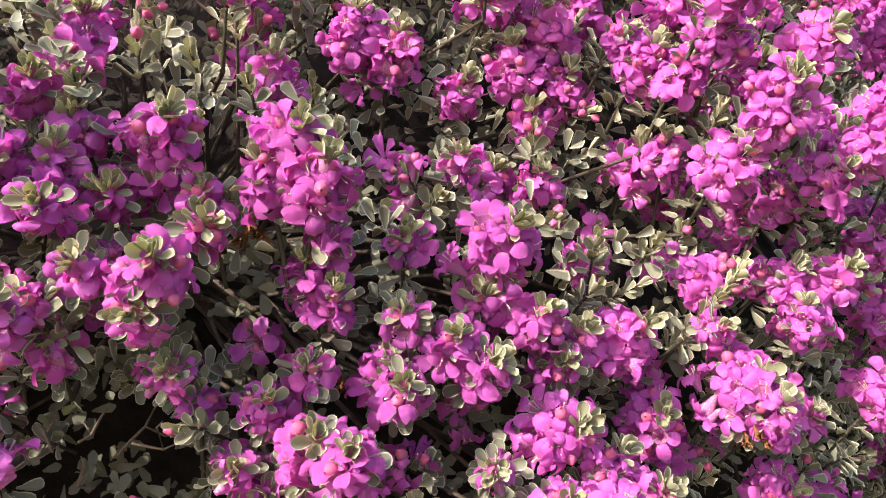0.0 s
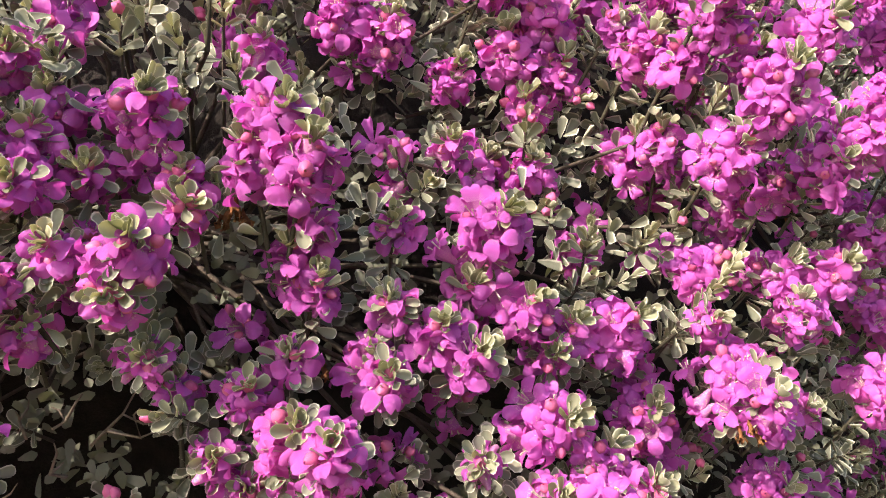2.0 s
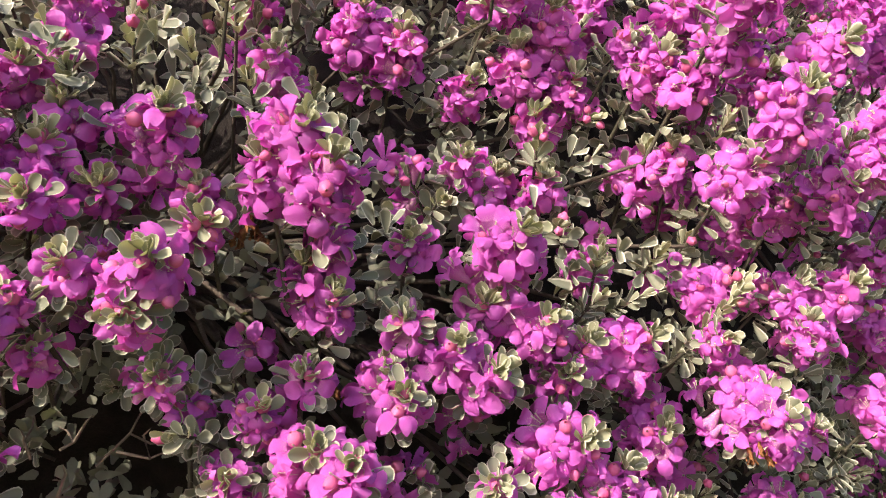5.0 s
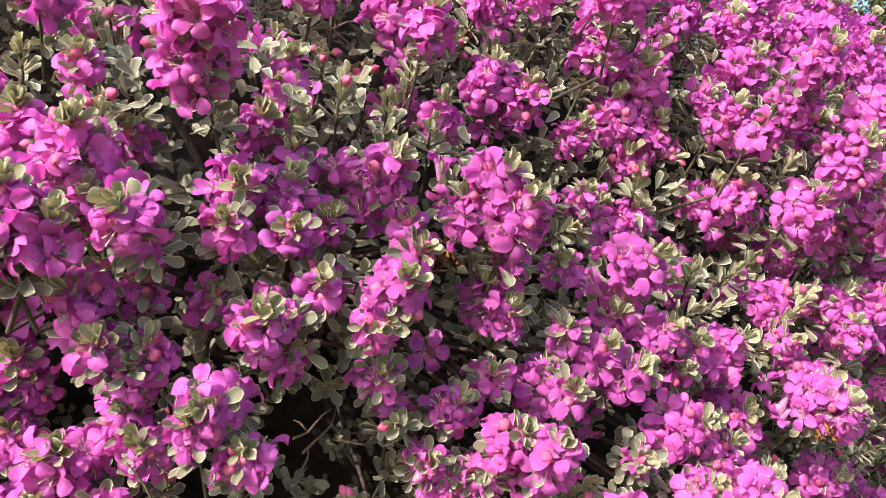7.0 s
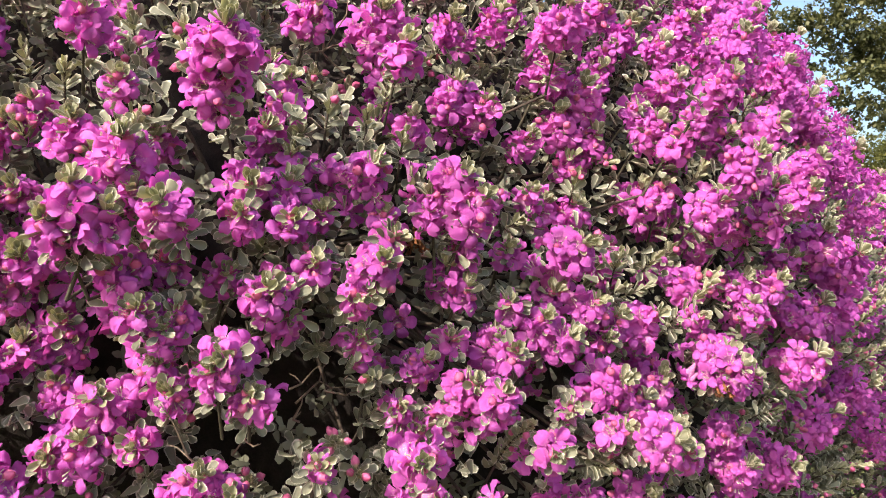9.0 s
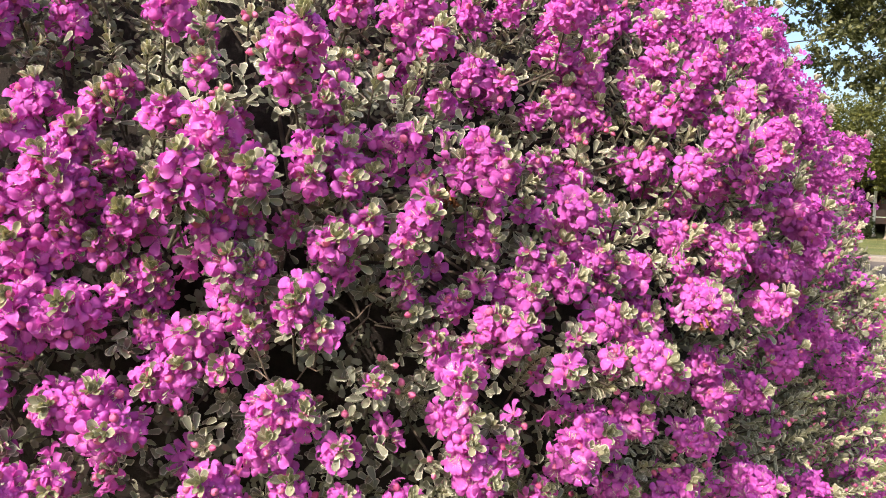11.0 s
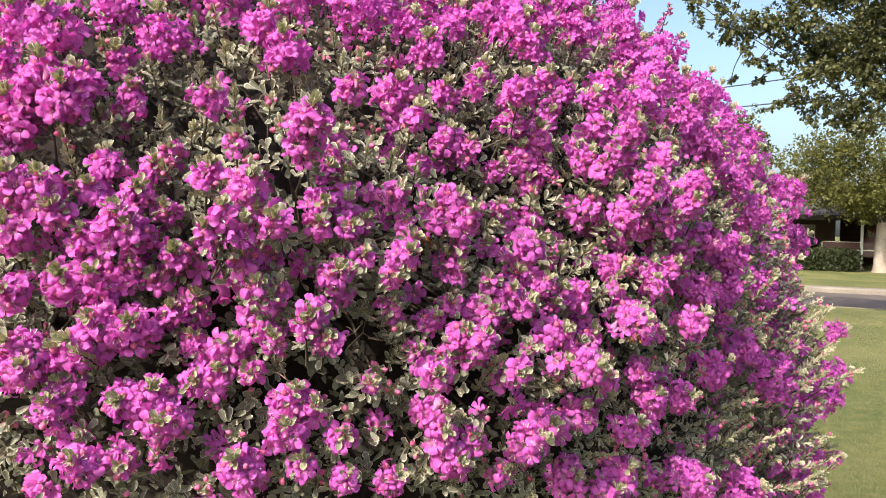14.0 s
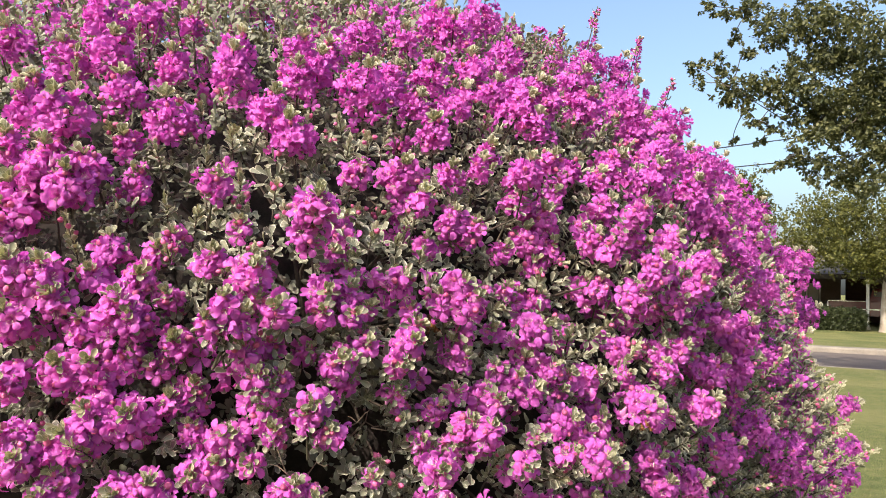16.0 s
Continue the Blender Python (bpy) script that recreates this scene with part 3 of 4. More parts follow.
seeds = np.random.default_rng(11)
FINE_ROWS, FINE_COLS = (0.0, 0.3, 0.58, 0.8, 0.93, 1.0), (-1, -0.55, 0, 0.55, 1)
FLOWERS = [flower_shape(seeds, FINE_COLS, FINE_ROWS, 6, 3, c) for c in (0.1, 0.25, 0.4, 0.6, 0.2, 0.8, 0.5, 0.0)]
MID_FLOWERS = [flower_shape(seeds, (-1, 0, 1), (0.0, 0.42, 0.78, 1.0), 0, 0, c) for c in (0.15, 0.35, 0.6, 0.45, 0.8, 0.05)]
PLAIN_FLOWERS = [flower_shape(seeds, (-1, 0, 1), (0.0, 0.58, 0.95), 0, 0, c) for c in (0.15, 0.35, 0.6, 0.45, 0.8, 0.05)]
FAR_FLOWERS = [flower_shape(seeds, (-1, 1), (0.0, 0.6, 0.95), 0, 0, c) for c in (0.1, 0.35)]
LEAVES = [leaf_shape(seeds, (0, 0.2, 0.42, 0.64, 0.82, 0.94, 1.0), (-1, -0.74, 0, 0.74, 1)) for _ in range(5)]
PLAIN_LEAVES = [leaf_shape(seeds, (0, 0.40, 0.82, 1.0), (-1, -0.66, 0.66, 1)) for _ in range(4)]
FAR_LEAVES = [leaf_shape(seeds, (0, 0.5, 0.85, 1.0), (-1, 0, 1)) for _ in range(2)]
INNER_LEAVES = [leaf_shape(seeds, (0, 0.42, 0.8, 1.0), (-1, 1)) for _ in range(3)]
BACK_LEAVES = [leaf_shape(seeds, (0, 0.66, 1.0), (-1, 1)) for _ in range(2)]
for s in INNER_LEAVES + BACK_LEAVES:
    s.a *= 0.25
for s in FAR_LEAVES:
    s.a *= 0.75
BUDS = [bud_shape(seeds, 7, 5) for _ in range(3)]
PLAIN_BUDS = [bud_shape(seeds, 5, 3) for _ in range(2)]


def surface(ways):
    """Points of the shrub's outer form along ways from its centre, and its normals there."""
    reach = np.broadcast_to(REACH, ways.shape).copy()
    reach[ways[:, 2] < 0, 2] = LOW_REACH
    p = unit(ways / reach) * reach
    return CENTRE + p, unit(p / reach ** 2)


def outward(p):
    reach = np.broadcast_to(REACH, p.shape).copy()
    reach[p[:, 2] < CENTRE[2], 2] = LOW_REACH
    return unit((p - CENTRE) / reach ** 2)


def offset(p):
    """How far p stands out from the form, in metres."""
    reach = np.broadcast_to(REACH, p.shape).copy()
    reach[p[:, 2] < CENTRE[2], 2] = LOW_REACH
    q = (p - CENTRE) / reach
    # along the way from the centre
    return (np.linalg.norm(q, axis=1) - 1) * np.linalg.norm(p - CENTRE, axis=1) / np.linalg.norm(q, axis=1)


KNOWN = np.array(CLUSTERS)
KNOWN_OFF = offset(KNOWN[:, :3])
SIDE_ROOTS = [(0.77, 0.815, 1.333), (0.765, 0.825, 1.282), (0.759, 0.801, 1.241), (0.753, 0.793, 1.198), (0.704, 0.755, 1.082), (0.693, 0.767, 1.028)]
KNOWN_OFF = np.concatenate([KNOWN_OFF, offset(np.array(SIDE_ROOTS))])
FULL = np.concatenate([KNOWN[:, 3] > 0.0205, np.ones(len(SIDE_ROOTS), bool)])      # slender spires stand clear of the form
KNOWN_ROOT = surface(np.concatenate([KNOWN[:, :3], SIDE_ROOTS]) - CENTRE)[0]


def relief(p):
    """The form's swells, carried over from the clusters near by."""
    d2 = ((p[:, None] - KNOWN_ROOT[None, FULL]) ** 2).sum(-1)
    w = 1 / (d2 + 0.03 ** 2) ** 2
    far = np.clip(np.sqrt(d2.min(1)) / 0.5, 0, 1)
    return ((w * KNOWN_OFF[FULL]).sum(1) / w.sum(1) * (1 - far))[:, None] * unit(p - CENTRE)


def spread(rng, k, axis, low, high):
    """k ways round axis, at angles from low to high degrees, evenly turned with some play."""
    side = unit(np.cross(axis, rng.normal(size=3)))
    up = np.cross(axis, side)
    turn = np.arange(k) * 2.39996 + rng.uniform(0, 6.28) + rng.normal(0, 0.25, k)
    tip = np.radians(np.linspace(low, high, k) + rng.normal(0, 7, k))[:, None]
    return np.cos(tip) * axis + np.sin(tip) * (np.cos(turn)[:, None] * side + np.sin(turn)[:, None] * up)


def put_leaves(rng, rows, kinds, place, ways, axis, size, age):
    """Adds rows of (shape, turn, place, size, tint, age), a leaf each."""
    turn = basis(ways, np.broadcast_to(axis, ways.shape) + rng.normal(0, 0.25, ways.shape))
    for i in range(len(ways)):
        wide = size[i] * rng.uniform(0.85, 1.2)
        rows.append((kinds[rng.integers(len(kinds))], turn[i], place[i], np.array((wide, size[i], wide)), rng.random(), age[i]))


def flower_turns(rng, ways):
    return basis(np.cross(ways, rng.normal(size=ways.shape)), ways)


def cluster_pieces(rng, p, r, axis, fine, far):
    """A flower cluster round a leafy shoot: rows of flowers, buds and leaves, and the shoot's line."""
    flowers, buds, leaves = [], [], []
    kinds, leaf_kinds, bud_kinds = (FLOWERS, LEAVES, BUDS) if fine else (PLAIN_FLOWERS if far else MID_FLOWERS, FAR_LEAVES if far else PLAIN_LEAVES, PLAIN_BUDS)
    slight = 1.12 if p[0] < 0.42 and p[2] < 1.66 else 0.88 if p[0] < 0.55 else 0.78
    many = 22 if p[0] < 0.42 and p[2] < 1.66 else 21
    n = int(np.clip(round(many * (r / 0.024) ** 1.8 / slight), 5, 90))
    ways = spread(rng, n, axis, 24 if r > 0.017 else 35, 118)
    gap = max(r - 0.009, 0.003)
    # the cluster is made of a few uneven heads, not of one ball
    heads = unit(rng.normal(size=(4, 3))) * gap * 0.30
    heads -= heads.mean(0)
    place = p + heads[rng.integers(4, size=n)] + gap * rng.uniform(0.62, 1.0, (n, 1)) * (ways + rng.uniform(0.0, 0.30) * (ways @ axis)[:, None] * axis) + rng.normal(0, 0.0022, (n, 3))
    loose = rng.random(n) < 0.08
    place[loose] += ways[loose] * gap * 0.35 - axis * gap * 0.5
    face = unit(ways + 0.25 * axis + rng.normal(0, 0.36, ways.shape))
    turn = flower_turns(rng, face)
    for i in range(n):
        flowers.append((kinds[rng.integers(len(kinds))], turn[i], place[i], rng.uniform(0.0165, 0.0240) * slight, rng.random(), 0.0))
    # pale young leaves at the tip
    tip = p + axis * (gap * 1.1 + 0.003)
    away = p[0] > 0.42 or p[2] > 1.66
    k = int(rng.integers(17, 26)) if away else int(rng.integers(11, 19))
    size = rng.uniform(0.0085, 0.0145, k) * (0.8 + 0.2 * min(r / 0.024, 1.3)) * (1.05 if away else 1)
    put_leaves(rng, leaves, leaf_kinds, tip + rng.normal(0, 0.001, (k, 3)), spread(rng, k, axis, 8, 72), axis, size, rng.uniform(0.4, 1.0, k))
    # buds round the tip and between the flowers
    k = int(rng.integers(2, 6))
    ways = spread(rng, k, axis, 15, 100)
    turn = basis(ways, rng.normal(size=ways.shape))
    for i in range(k):
        place_i = p + ways[i] * (gap * rng.uniform(0.78, 1.02)) + axis * 0.003
        s = rng.uniform(0.0060, 0.0086)
        buds.append((bud_kinds[rng.integers(len(bud_kinds))], turn[i], place_i, s, rng.random(), 0.0))
    # older leaves below and among the flowers
    k = int(18 + 380 * r)
    ways = spread(rng, k, axis, 50, 115)
    back = rng.uniform(-0.4, 1.7, k)[:, None] * max(r, 0.018)
    put_leaves(rng, leaves, leaf_kinds, p - axis * back + ways * 0.004, ways, axis, rng.uniform(0.0095, 0.0145, k), rng.uniform(0, 0.35, k))
    line = [p - axis * 0.045 - np.array((0, 0, 0.008)), p - axis * 0.02, tip]
    return flowers, buds, leaves, line


def spire_pieces(rng, p, axis, long):
    """A slender flowering spire that narrows to its tip, standing with its middle at p."""
    flowers, buds, leaves = [], [], []
    for t in np.linspace(-0.75, 0.5, 22):
        r = 0.013 * (0.62 - 0.75 * t)
        way = spread(rng, 1, axis, 70, 70)[0]
        at = p + axis * (t * long) + way * max(r, 0.002)
        if rng.random() < 0.75:
            turn = flower_turns(rng, unit(way + 0.4 * axis + rng.normal(0, 0.3, 3))[None])[0]
            flowers.append((PLAIN_FLOWERS[rng.integers(len(PLAIN_FLOWERS))], turn, at, rng.uniform(0.012, 0.016) * (1.15 - 0.5 * t), rng.random(), 0.0))
        put_leaves(rng, leaves, PLAIN_LEAVES, np.array([at] * 3), spread(rng, 3, axis, 35, 70), axis, rng.uniform(0.007, 0.012, 3), rng.uniform(0.2, 0.9, 3))
        if t > 0.2:
            buds.append((PLAIN_BUDS[0], basis(way[None], axis[None])[0], at, rng.uniform(0.005, 0.008), rng.random(), 0.0))
    return flowers, buds, leaves, [p - axis * long, p, p + axis * long * 0.52]


def shoot_pieces(rng, p, axis, fine, blooms, far):
    """A leafy shoot with a few buds, and flowers if it blooms."""
    flowers, buds, leaves = [], [], []
    kinds = LEAVES if fine else FAR_LEAVES if far else PLAIN_LEAVES
    k = int(rng.integers(10, 15)) if blooms else int(rng.integers(15, 22))
    ways = spread(rng, k, axis, 10, 88)
    back = np.linspace(0, 0.026, k)[:, None] + rng.uniform(0, 0.004, (k, 1))
    young = np.clip(np.linspace(rng.uniform(0.45, 1.15), rng.uniform(-0.3, 0.2), k), 0, 1)
    put_leaves(rng, leaves, kinds, p - axis * back, ways, axis, np.linspace(0.0088, 0.0135, k) * rng.uniform(0.85, 1.2, k), young)
    k = int(rng.integers(1, 5)) if rng.random() < 0.55 else 0
    if k:
        ways = spread(rng, k, axis, 40, 85)
        turn = basis(ways, rng.normal(size=ways.shape))
        for i in range(k):
            buds.append((PLAIN_BUDS[rng.integers(len(PLAIN_BUDS))], turn[i], p - axis * rng.uniform(0.0, 0.012) + ways[i] * 0.0045, rng.uniform(0.0060, 0.0086), rng.random(), 0.0))
    if blooms:
        k = int(rng.integers(2, 6))
        ways = spread(rng, k, axis, 40, 110)
        turn = flower_turns(rng, unit(ways + rng.normal(0, 0.25, ways.shape)))
        kinds = FLOWERS if fine else PLAIN_FLOWERS if far else MID_FLOWERS
        for i in range(k):
            flowers.append((kinds[rng.integers(len(kinds))], turn[i], p + ways[i] * 0.011 - axis * rng.uniform(0.004, 0.026), rng.uniform(0.019, 0.025), rng.random(), 0.0))
    return flowers, buds, leaves, [p - axis * 0.045 - np.array((0, 0, 0.006)), p - axis * 0.02, p]


def sprig_pieces(rng, p, axis, long):
    """A long pale leafy sprig without flowers."""
    buds, leaves, k = [], [], int(long * 720)
    t = np.linspace(-0.35, 1, k)[:, None]
    bow = rng.normal(0, 0.12, 3) * long
    at = p + axis * long * t + bow * t * t
    put_leaves(rng, leaves, PLAIN_LEAVES, at, spread(rng, k, axis, 58, 24), axis, np.linspace(0.0130, 0.0085, k) * rng.uniform(0.85, 1.2, k), np.clip(np.linspace(0.5, 1.2, k) + rng.normal(0, 0.15, k), 0, 1))
    for i in rng.integers(k // 3, k, 3):
        way = spread(rng, 1, axis, 55, 55)
        buds.append((PLAIN_BUDS[0], basis(way, rng.normal(size=(1, 3)))[0], at[i] + way[0] * 0.003, rng.uniform(0.005, 0.008), rng.random(), 0.0))
    return buds, leaves, [p - axis * 0.08 - np.array((0, 0, 0.02)), at[k // 3], at[2 * k // 3], at[-1]]


def gathered(rows, name, mats):
    """Rows of single pieces, joined by their shapes into one mesh."""
    h, by = Heap(), {}
    for row in rows:
        by.setdefault(id(row[0]), []).append(row)
    for group in by.values():
        h.add(group[0][0], np.array([g[1] for g in group]), np.array([g[2] for g in group]),
              np.array([g[3] if np.ndim(g[3]) else (g[3],) * 3 for g in group]), np.array([g[4] for g in group]), np.array([g[5] for g in group]))
    return h.mesh(name, mats)


def scattered(rng, count, gap, keep):
    """Ways from the centre to points of the form at least gap apart, for which keep(points, normals) holds."""
    ways = unit(rng.normal(size=(count, 3)))
    p, n = surface(ways)
    good = keep(p, n)
    p, n = p[good], n[good]
    taken, chosen = {}, []
    for i, q in enumerate(np.floor(p / gap).astype(int)):
        near = [j for dx in (-1, 0, 1) for dy in (-1, 0, 1) for dz in (-1, 0, 1) for j in taken.get((q[0] + dx, q[1] + dy, q[2] + dz), ())]
        if not near or ((p[near] - p[i]) ** 2).sum(1).min() > gap * gap:
            taken.setdefault(tuple(q), []).append(i)
            chosen.append(i)
    return p[chosen], n[chosen]


def hollow(p, more=0.0):
    inside = np.zeros(len(p), bool)
    for x, y, z, r in HOLLOWS:
        line = unit(np.array((x, y, z)) - FRONT)
        rel = p - np.array((x, y, z))
        inside |= np.linalg.norm(rel - (rel @ line)[:, None] * line, axis=1) < 0.86 * r + more
    return inside


def stem_axis(rng, n, up=0.62, play=0.22):
    return unit(n + np.array((0, 0, up)) + rng.normal(0, play, 3))


def flowering_shrub():
    shrub = tagged(new("flowering_shrub"), "rounded shrub with grey-green felted leaves, covered in magenta blossom", "shrub")
    shrub.location = (CENTRE[0], CENTRE[1], 0)
    inverse = Matrix.Translation((-CENTRE[0], -CENTRE[1], 0))

    def mine(name, data, parent=shrub, label="", kind=""):
        ob = part(name, data, parent, label, kind)
        if parent is shrub:
            ob.matrix_parent_inverse = inverse
        return ob

    rng = np.random.default_rng(3)
    # trunks and limbs
    foot = np.array((CENTRE[0], CENTRE[1], 0.0))
    limb_ends = []
    for k in range(16):
        a = k * 2.39996
        way = np.array((math.cos(a), math.sin(a), rng.uniform(-0.1, 1.2)))
        end, n = surface(unit(way)[None])
        end = end[0] - n[0] * 0.22
        start = foot + np.array((math.cos(a), math.sin(a), 0)) * rng.uniform(0.05, 0.25) - np.array((0, 0, 0.03))
        mid = start * 0.55 + end * 0.45 + np.array((*rng.normal(0, 0.05, 2), rng.uniform(0.0, 0.18)))
        s = Shape()
        t = np.linspace(0, 1, 9)[:, None]
        line = (1 - t) ** 2 * start + 2 * t * (1 - t) * mid + t * t * end + rng.normal(0, 0.012, (9, 3)) * (t > 0)
        tube(s, line, np.linspace(rng.uniform(0.020, 0.030), 0.0035, 9), 8)
        mine("branch", mesh_of(s.done(), "branch", [BARK]), label="crooked grey-brown woody branch")
        limb_ends += [line[4], line[6], line[8]]
    limb_ends = np.array(limb_ends)

    # clusters that stand out one by one, the nearest with every flower, bud and leaf a piece
    order = np.argsort(np.linalg.norm(KNOWN[:, :3] - np.array((0.0, 0.28, 1.47)), axis=1))
    near = set(order[:24].tolist())
    flower_meshes = [mesh_of(s, "flower", [PETAL, STAMEN]) for s in FLOWERS]
    bud_meshes = [mesh_of(s, "bud", [BUD]) for s in BUDS]
    leaf_meshes = {}
    for i, s in enumerate(LEAVES):
        for age in (0, 1, 2, 3):
            h = Heap()
            h.add(s, np.eye(3)[None], np.zeros((1, 3)), 1.0, 0.0, age / 3)
            leaf_meshes[id(s), age] = h.mesh("leaf", [LEAF])
    flower_of, bud_of = {id(s): m for s, m in zip(FLOWERS, flower_meshes)}, {id(s): m for s, m in zip(BUDS, bud_meshes)}
    twigs = Shape()
    normals = outward(KNOWN[:, :3])
    for i, (x, y, z, r) in enumerate(CLUSTERS):
        p = np.array((x, y, z))
        axis = stem_axis(rng, normals[i], 0.55)
        if z > 1.9 and r < 0.023:
            axis = unit(np.array((0.25, -0.1, 1.0)) + rng.normal(0, 0.1, 3))
            flowers, buds, leaves, line = spire_pieces(rng, p, axis, 0.075)
        else:
            flowers, buds, leaves, line = cluster_pieces(rng, p, r, axis, x < 0.34 and z < 1.66, x > 0.6 or z > 1.8)
        s = Shape()
        tube(s, line, [0.0014, 0.0012, 0.0008], 4)
        s.done()
        if i in near:
            cluster = mine("bloom", mesh_of(s, "bloom", [STEM]), label="dense cluster of magenta blossom on a leafy shoot")
            for rows, name, find in ((flowers, "flower", lambda q: flower_of[id(q[0])]), (buds, "bud", lambda q: bud_of[id(q[0])]),
                                     (leaves, "leaf", lambda q: leaf_meshes[id(q[0]), int(round(q[5] * 3))])):
                for q in rows:
                    ob = part(name, find(q), cluster)
                    size = q[3] if np.ndim(q[3]) else (q[3],) * 3
                    ob.matrix_basis = Matrix.Translation(q[2]) @ Matrix(q[1].tolist()).to_4x4() @ Matrix.Diagonal((*size, 1))
        else:
            cluster = mine("bloom", mesh_of(s, "bloom", [STEM]), label="dense cluster of magenta blossom on a leafy shoot")
            for rows, name, mats in ((flowers, "blossom", [PETAL, STAMEN]), (leaves, "foliage", [LEAF]), (buds, "bud", [BUD])):
                part(name, gathered(rows, name, mats), cluster, kind="stuff")
        end = limb_ends[np.argmin(((limb_ends - p) ** 2).sum(1))]
        start = line[0]
        if hollow((start * 0.6 + end * 0.4)[None], 0.03)[0] or i % 2:
            continue
        tube(twigs, [start, start * 0.7 + end * 0.3 + rng.normal(0, 0.012, 3), start * 0.35 + end * 0.65 + rng.normal(0, 0.02, 3), end], [0.0013, 0.0016, 0.0021, 0.0034], 4)

    # smaller shoots between them, on the side that faces the lawn
    def facing(p, n):
        d = np.sqrt(((p[:, None] - KNOWN[None, :, :3]) ** 2).sum(-1))
        clear = (d > 0.62 * KNOWN[None, :, 3] + 0.012).all(1)
        return ((FRONT - p) * n).sum(1) / np.linalg.norm(FRONT - p, axis=1) > np.where(p[:, 0] > 0.7, -0.32, -0.16), clear

    def seen(p):
        return (p[:, 2] > 1.12 - 0.42 * np.clip(p[:, 0] - 0.1, 0, 1)) & (p[:, 0] > -0.72)

    flowers, buds, leaves = [], [], []
    p, n = scattered(rng, 200000, 0.0275, lambda p, n: facing(p, n)[0] & seen(p))
    leafy_spot = np.zeros(len(p), bool)
    for x, y, z, r in LEAFY:
        leafy_spot |= np.linalg.norm(p - (x, y, z), axis=1) < r + 0.012
    low_flank = (p[:, 0] > 0.40) & (p[:, 2] < 1.36)
    blooming = (rng.random(len(p)) < np.where(low_flank, 0.30, np.where((p[:, 0] > -0.4) & (p[:, 0] < 0.45) & (p[:, 2] < 1.64), 0.20, np.where(((p[:, 0] > 0.5) & (p[:, 2] < 1.8)) | (p[:, 2] > 1.84), 0.42, 0.15)))) & ~leafy_spot
    sunk = np.where(blooming, rng.uniform(0.014, 0.05, len(p)), np.where((rng.random(len(p)) < 0.6) | leafy_spot, rng.uniform(-0.004, 0.024, len(p)), rng.uniform(0.02, 0.055, len(p))))
    sprigs = rng.random(len(p)) < np.where(low_flank, 0.30, np.where(p[:, 2] > 1.8, 0.004, 0.014))
    sunk = sunk - np.where((p[:, 0] < 0.5) & (p[:, 2] > 1.66) & ~blooming, 0.010, 0.0) + 0.05 * np.clip((p[:, 2] - 1.84) / 0.08, 0, 1)
    p = p + relief(p) - n * sunk[:, None]
    ok = facing(p, n)[1] & ~hollow(p, 0.007)
    for q, m, bloom, sprig in zip(p[ok], n[ok], blooming[ok], sprigs[ok]):
        axis = stem_axis(rng, m, 0.5, 0.3)
        if sprig:
            b, l, line = sprig_pieces(rng, q, stem_axis(rng, m, 0.8, 0.2), rng.uniform(0.03, 0.07))
            tube(twigs, line, [0.0014, 0.0011, 0.0009, 0.0005], 3)
        else:
            f, b, l, line = shoot_pieces(rng, q, axis, abs(q[0]) < 0.22 and 1.38 < q[2] < 1.60, bloom, q[0] > 0.62 or q[2] > 1.85)
            flowers.extend(f)
            tube(twigs, line, [0.0012, 0.0010, 0.0007], 3)
        buds.extend(b), leaves.extend(l)
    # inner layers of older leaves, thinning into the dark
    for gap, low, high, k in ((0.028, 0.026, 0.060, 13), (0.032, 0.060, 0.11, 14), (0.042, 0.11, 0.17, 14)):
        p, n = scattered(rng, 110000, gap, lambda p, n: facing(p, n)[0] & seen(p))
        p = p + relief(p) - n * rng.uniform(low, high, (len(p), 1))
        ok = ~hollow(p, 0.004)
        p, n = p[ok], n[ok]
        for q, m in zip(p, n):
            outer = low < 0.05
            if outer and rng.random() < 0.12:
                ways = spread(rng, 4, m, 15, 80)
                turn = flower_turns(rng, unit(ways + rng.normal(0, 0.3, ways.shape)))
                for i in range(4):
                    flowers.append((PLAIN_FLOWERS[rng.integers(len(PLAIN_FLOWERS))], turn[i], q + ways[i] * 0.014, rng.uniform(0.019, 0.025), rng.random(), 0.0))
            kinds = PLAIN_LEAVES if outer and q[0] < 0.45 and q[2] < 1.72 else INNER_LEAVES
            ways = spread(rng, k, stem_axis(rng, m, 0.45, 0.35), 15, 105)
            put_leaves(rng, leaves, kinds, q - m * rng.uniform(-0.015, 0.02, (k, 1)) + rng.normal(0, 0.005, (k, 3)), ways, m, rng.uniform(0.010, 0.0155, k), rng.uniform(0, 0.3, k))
    mine("blossom", gathered(flowers, "blossom", [PETAL, STAMEN]), label="smaller magenta flowers between the clusters", kind="stuff")
    mine("bud", gathered(buds, "bud", [BUD]), label="salmon-pink flower buds", kind="stuff")
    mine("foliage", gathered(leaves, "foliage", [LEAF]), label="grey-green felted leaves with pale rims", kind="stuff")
    mine("brushwood", mesh_of(twigs.done(), "brushwood", [BARK]), label="thin brown twigs", kind="stuff")

    # a solid lump added inside to block light and darken the gaps
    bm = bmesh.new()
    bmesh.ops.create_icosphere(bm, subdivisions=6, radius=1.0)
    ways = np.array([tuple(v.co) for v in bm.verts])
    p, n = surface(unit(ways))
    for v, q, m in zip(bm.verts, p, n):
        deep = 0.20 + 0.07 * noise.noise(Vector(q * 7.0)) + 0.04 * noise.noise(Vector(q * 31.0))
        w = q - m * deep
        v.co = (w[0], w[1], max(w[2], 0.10))
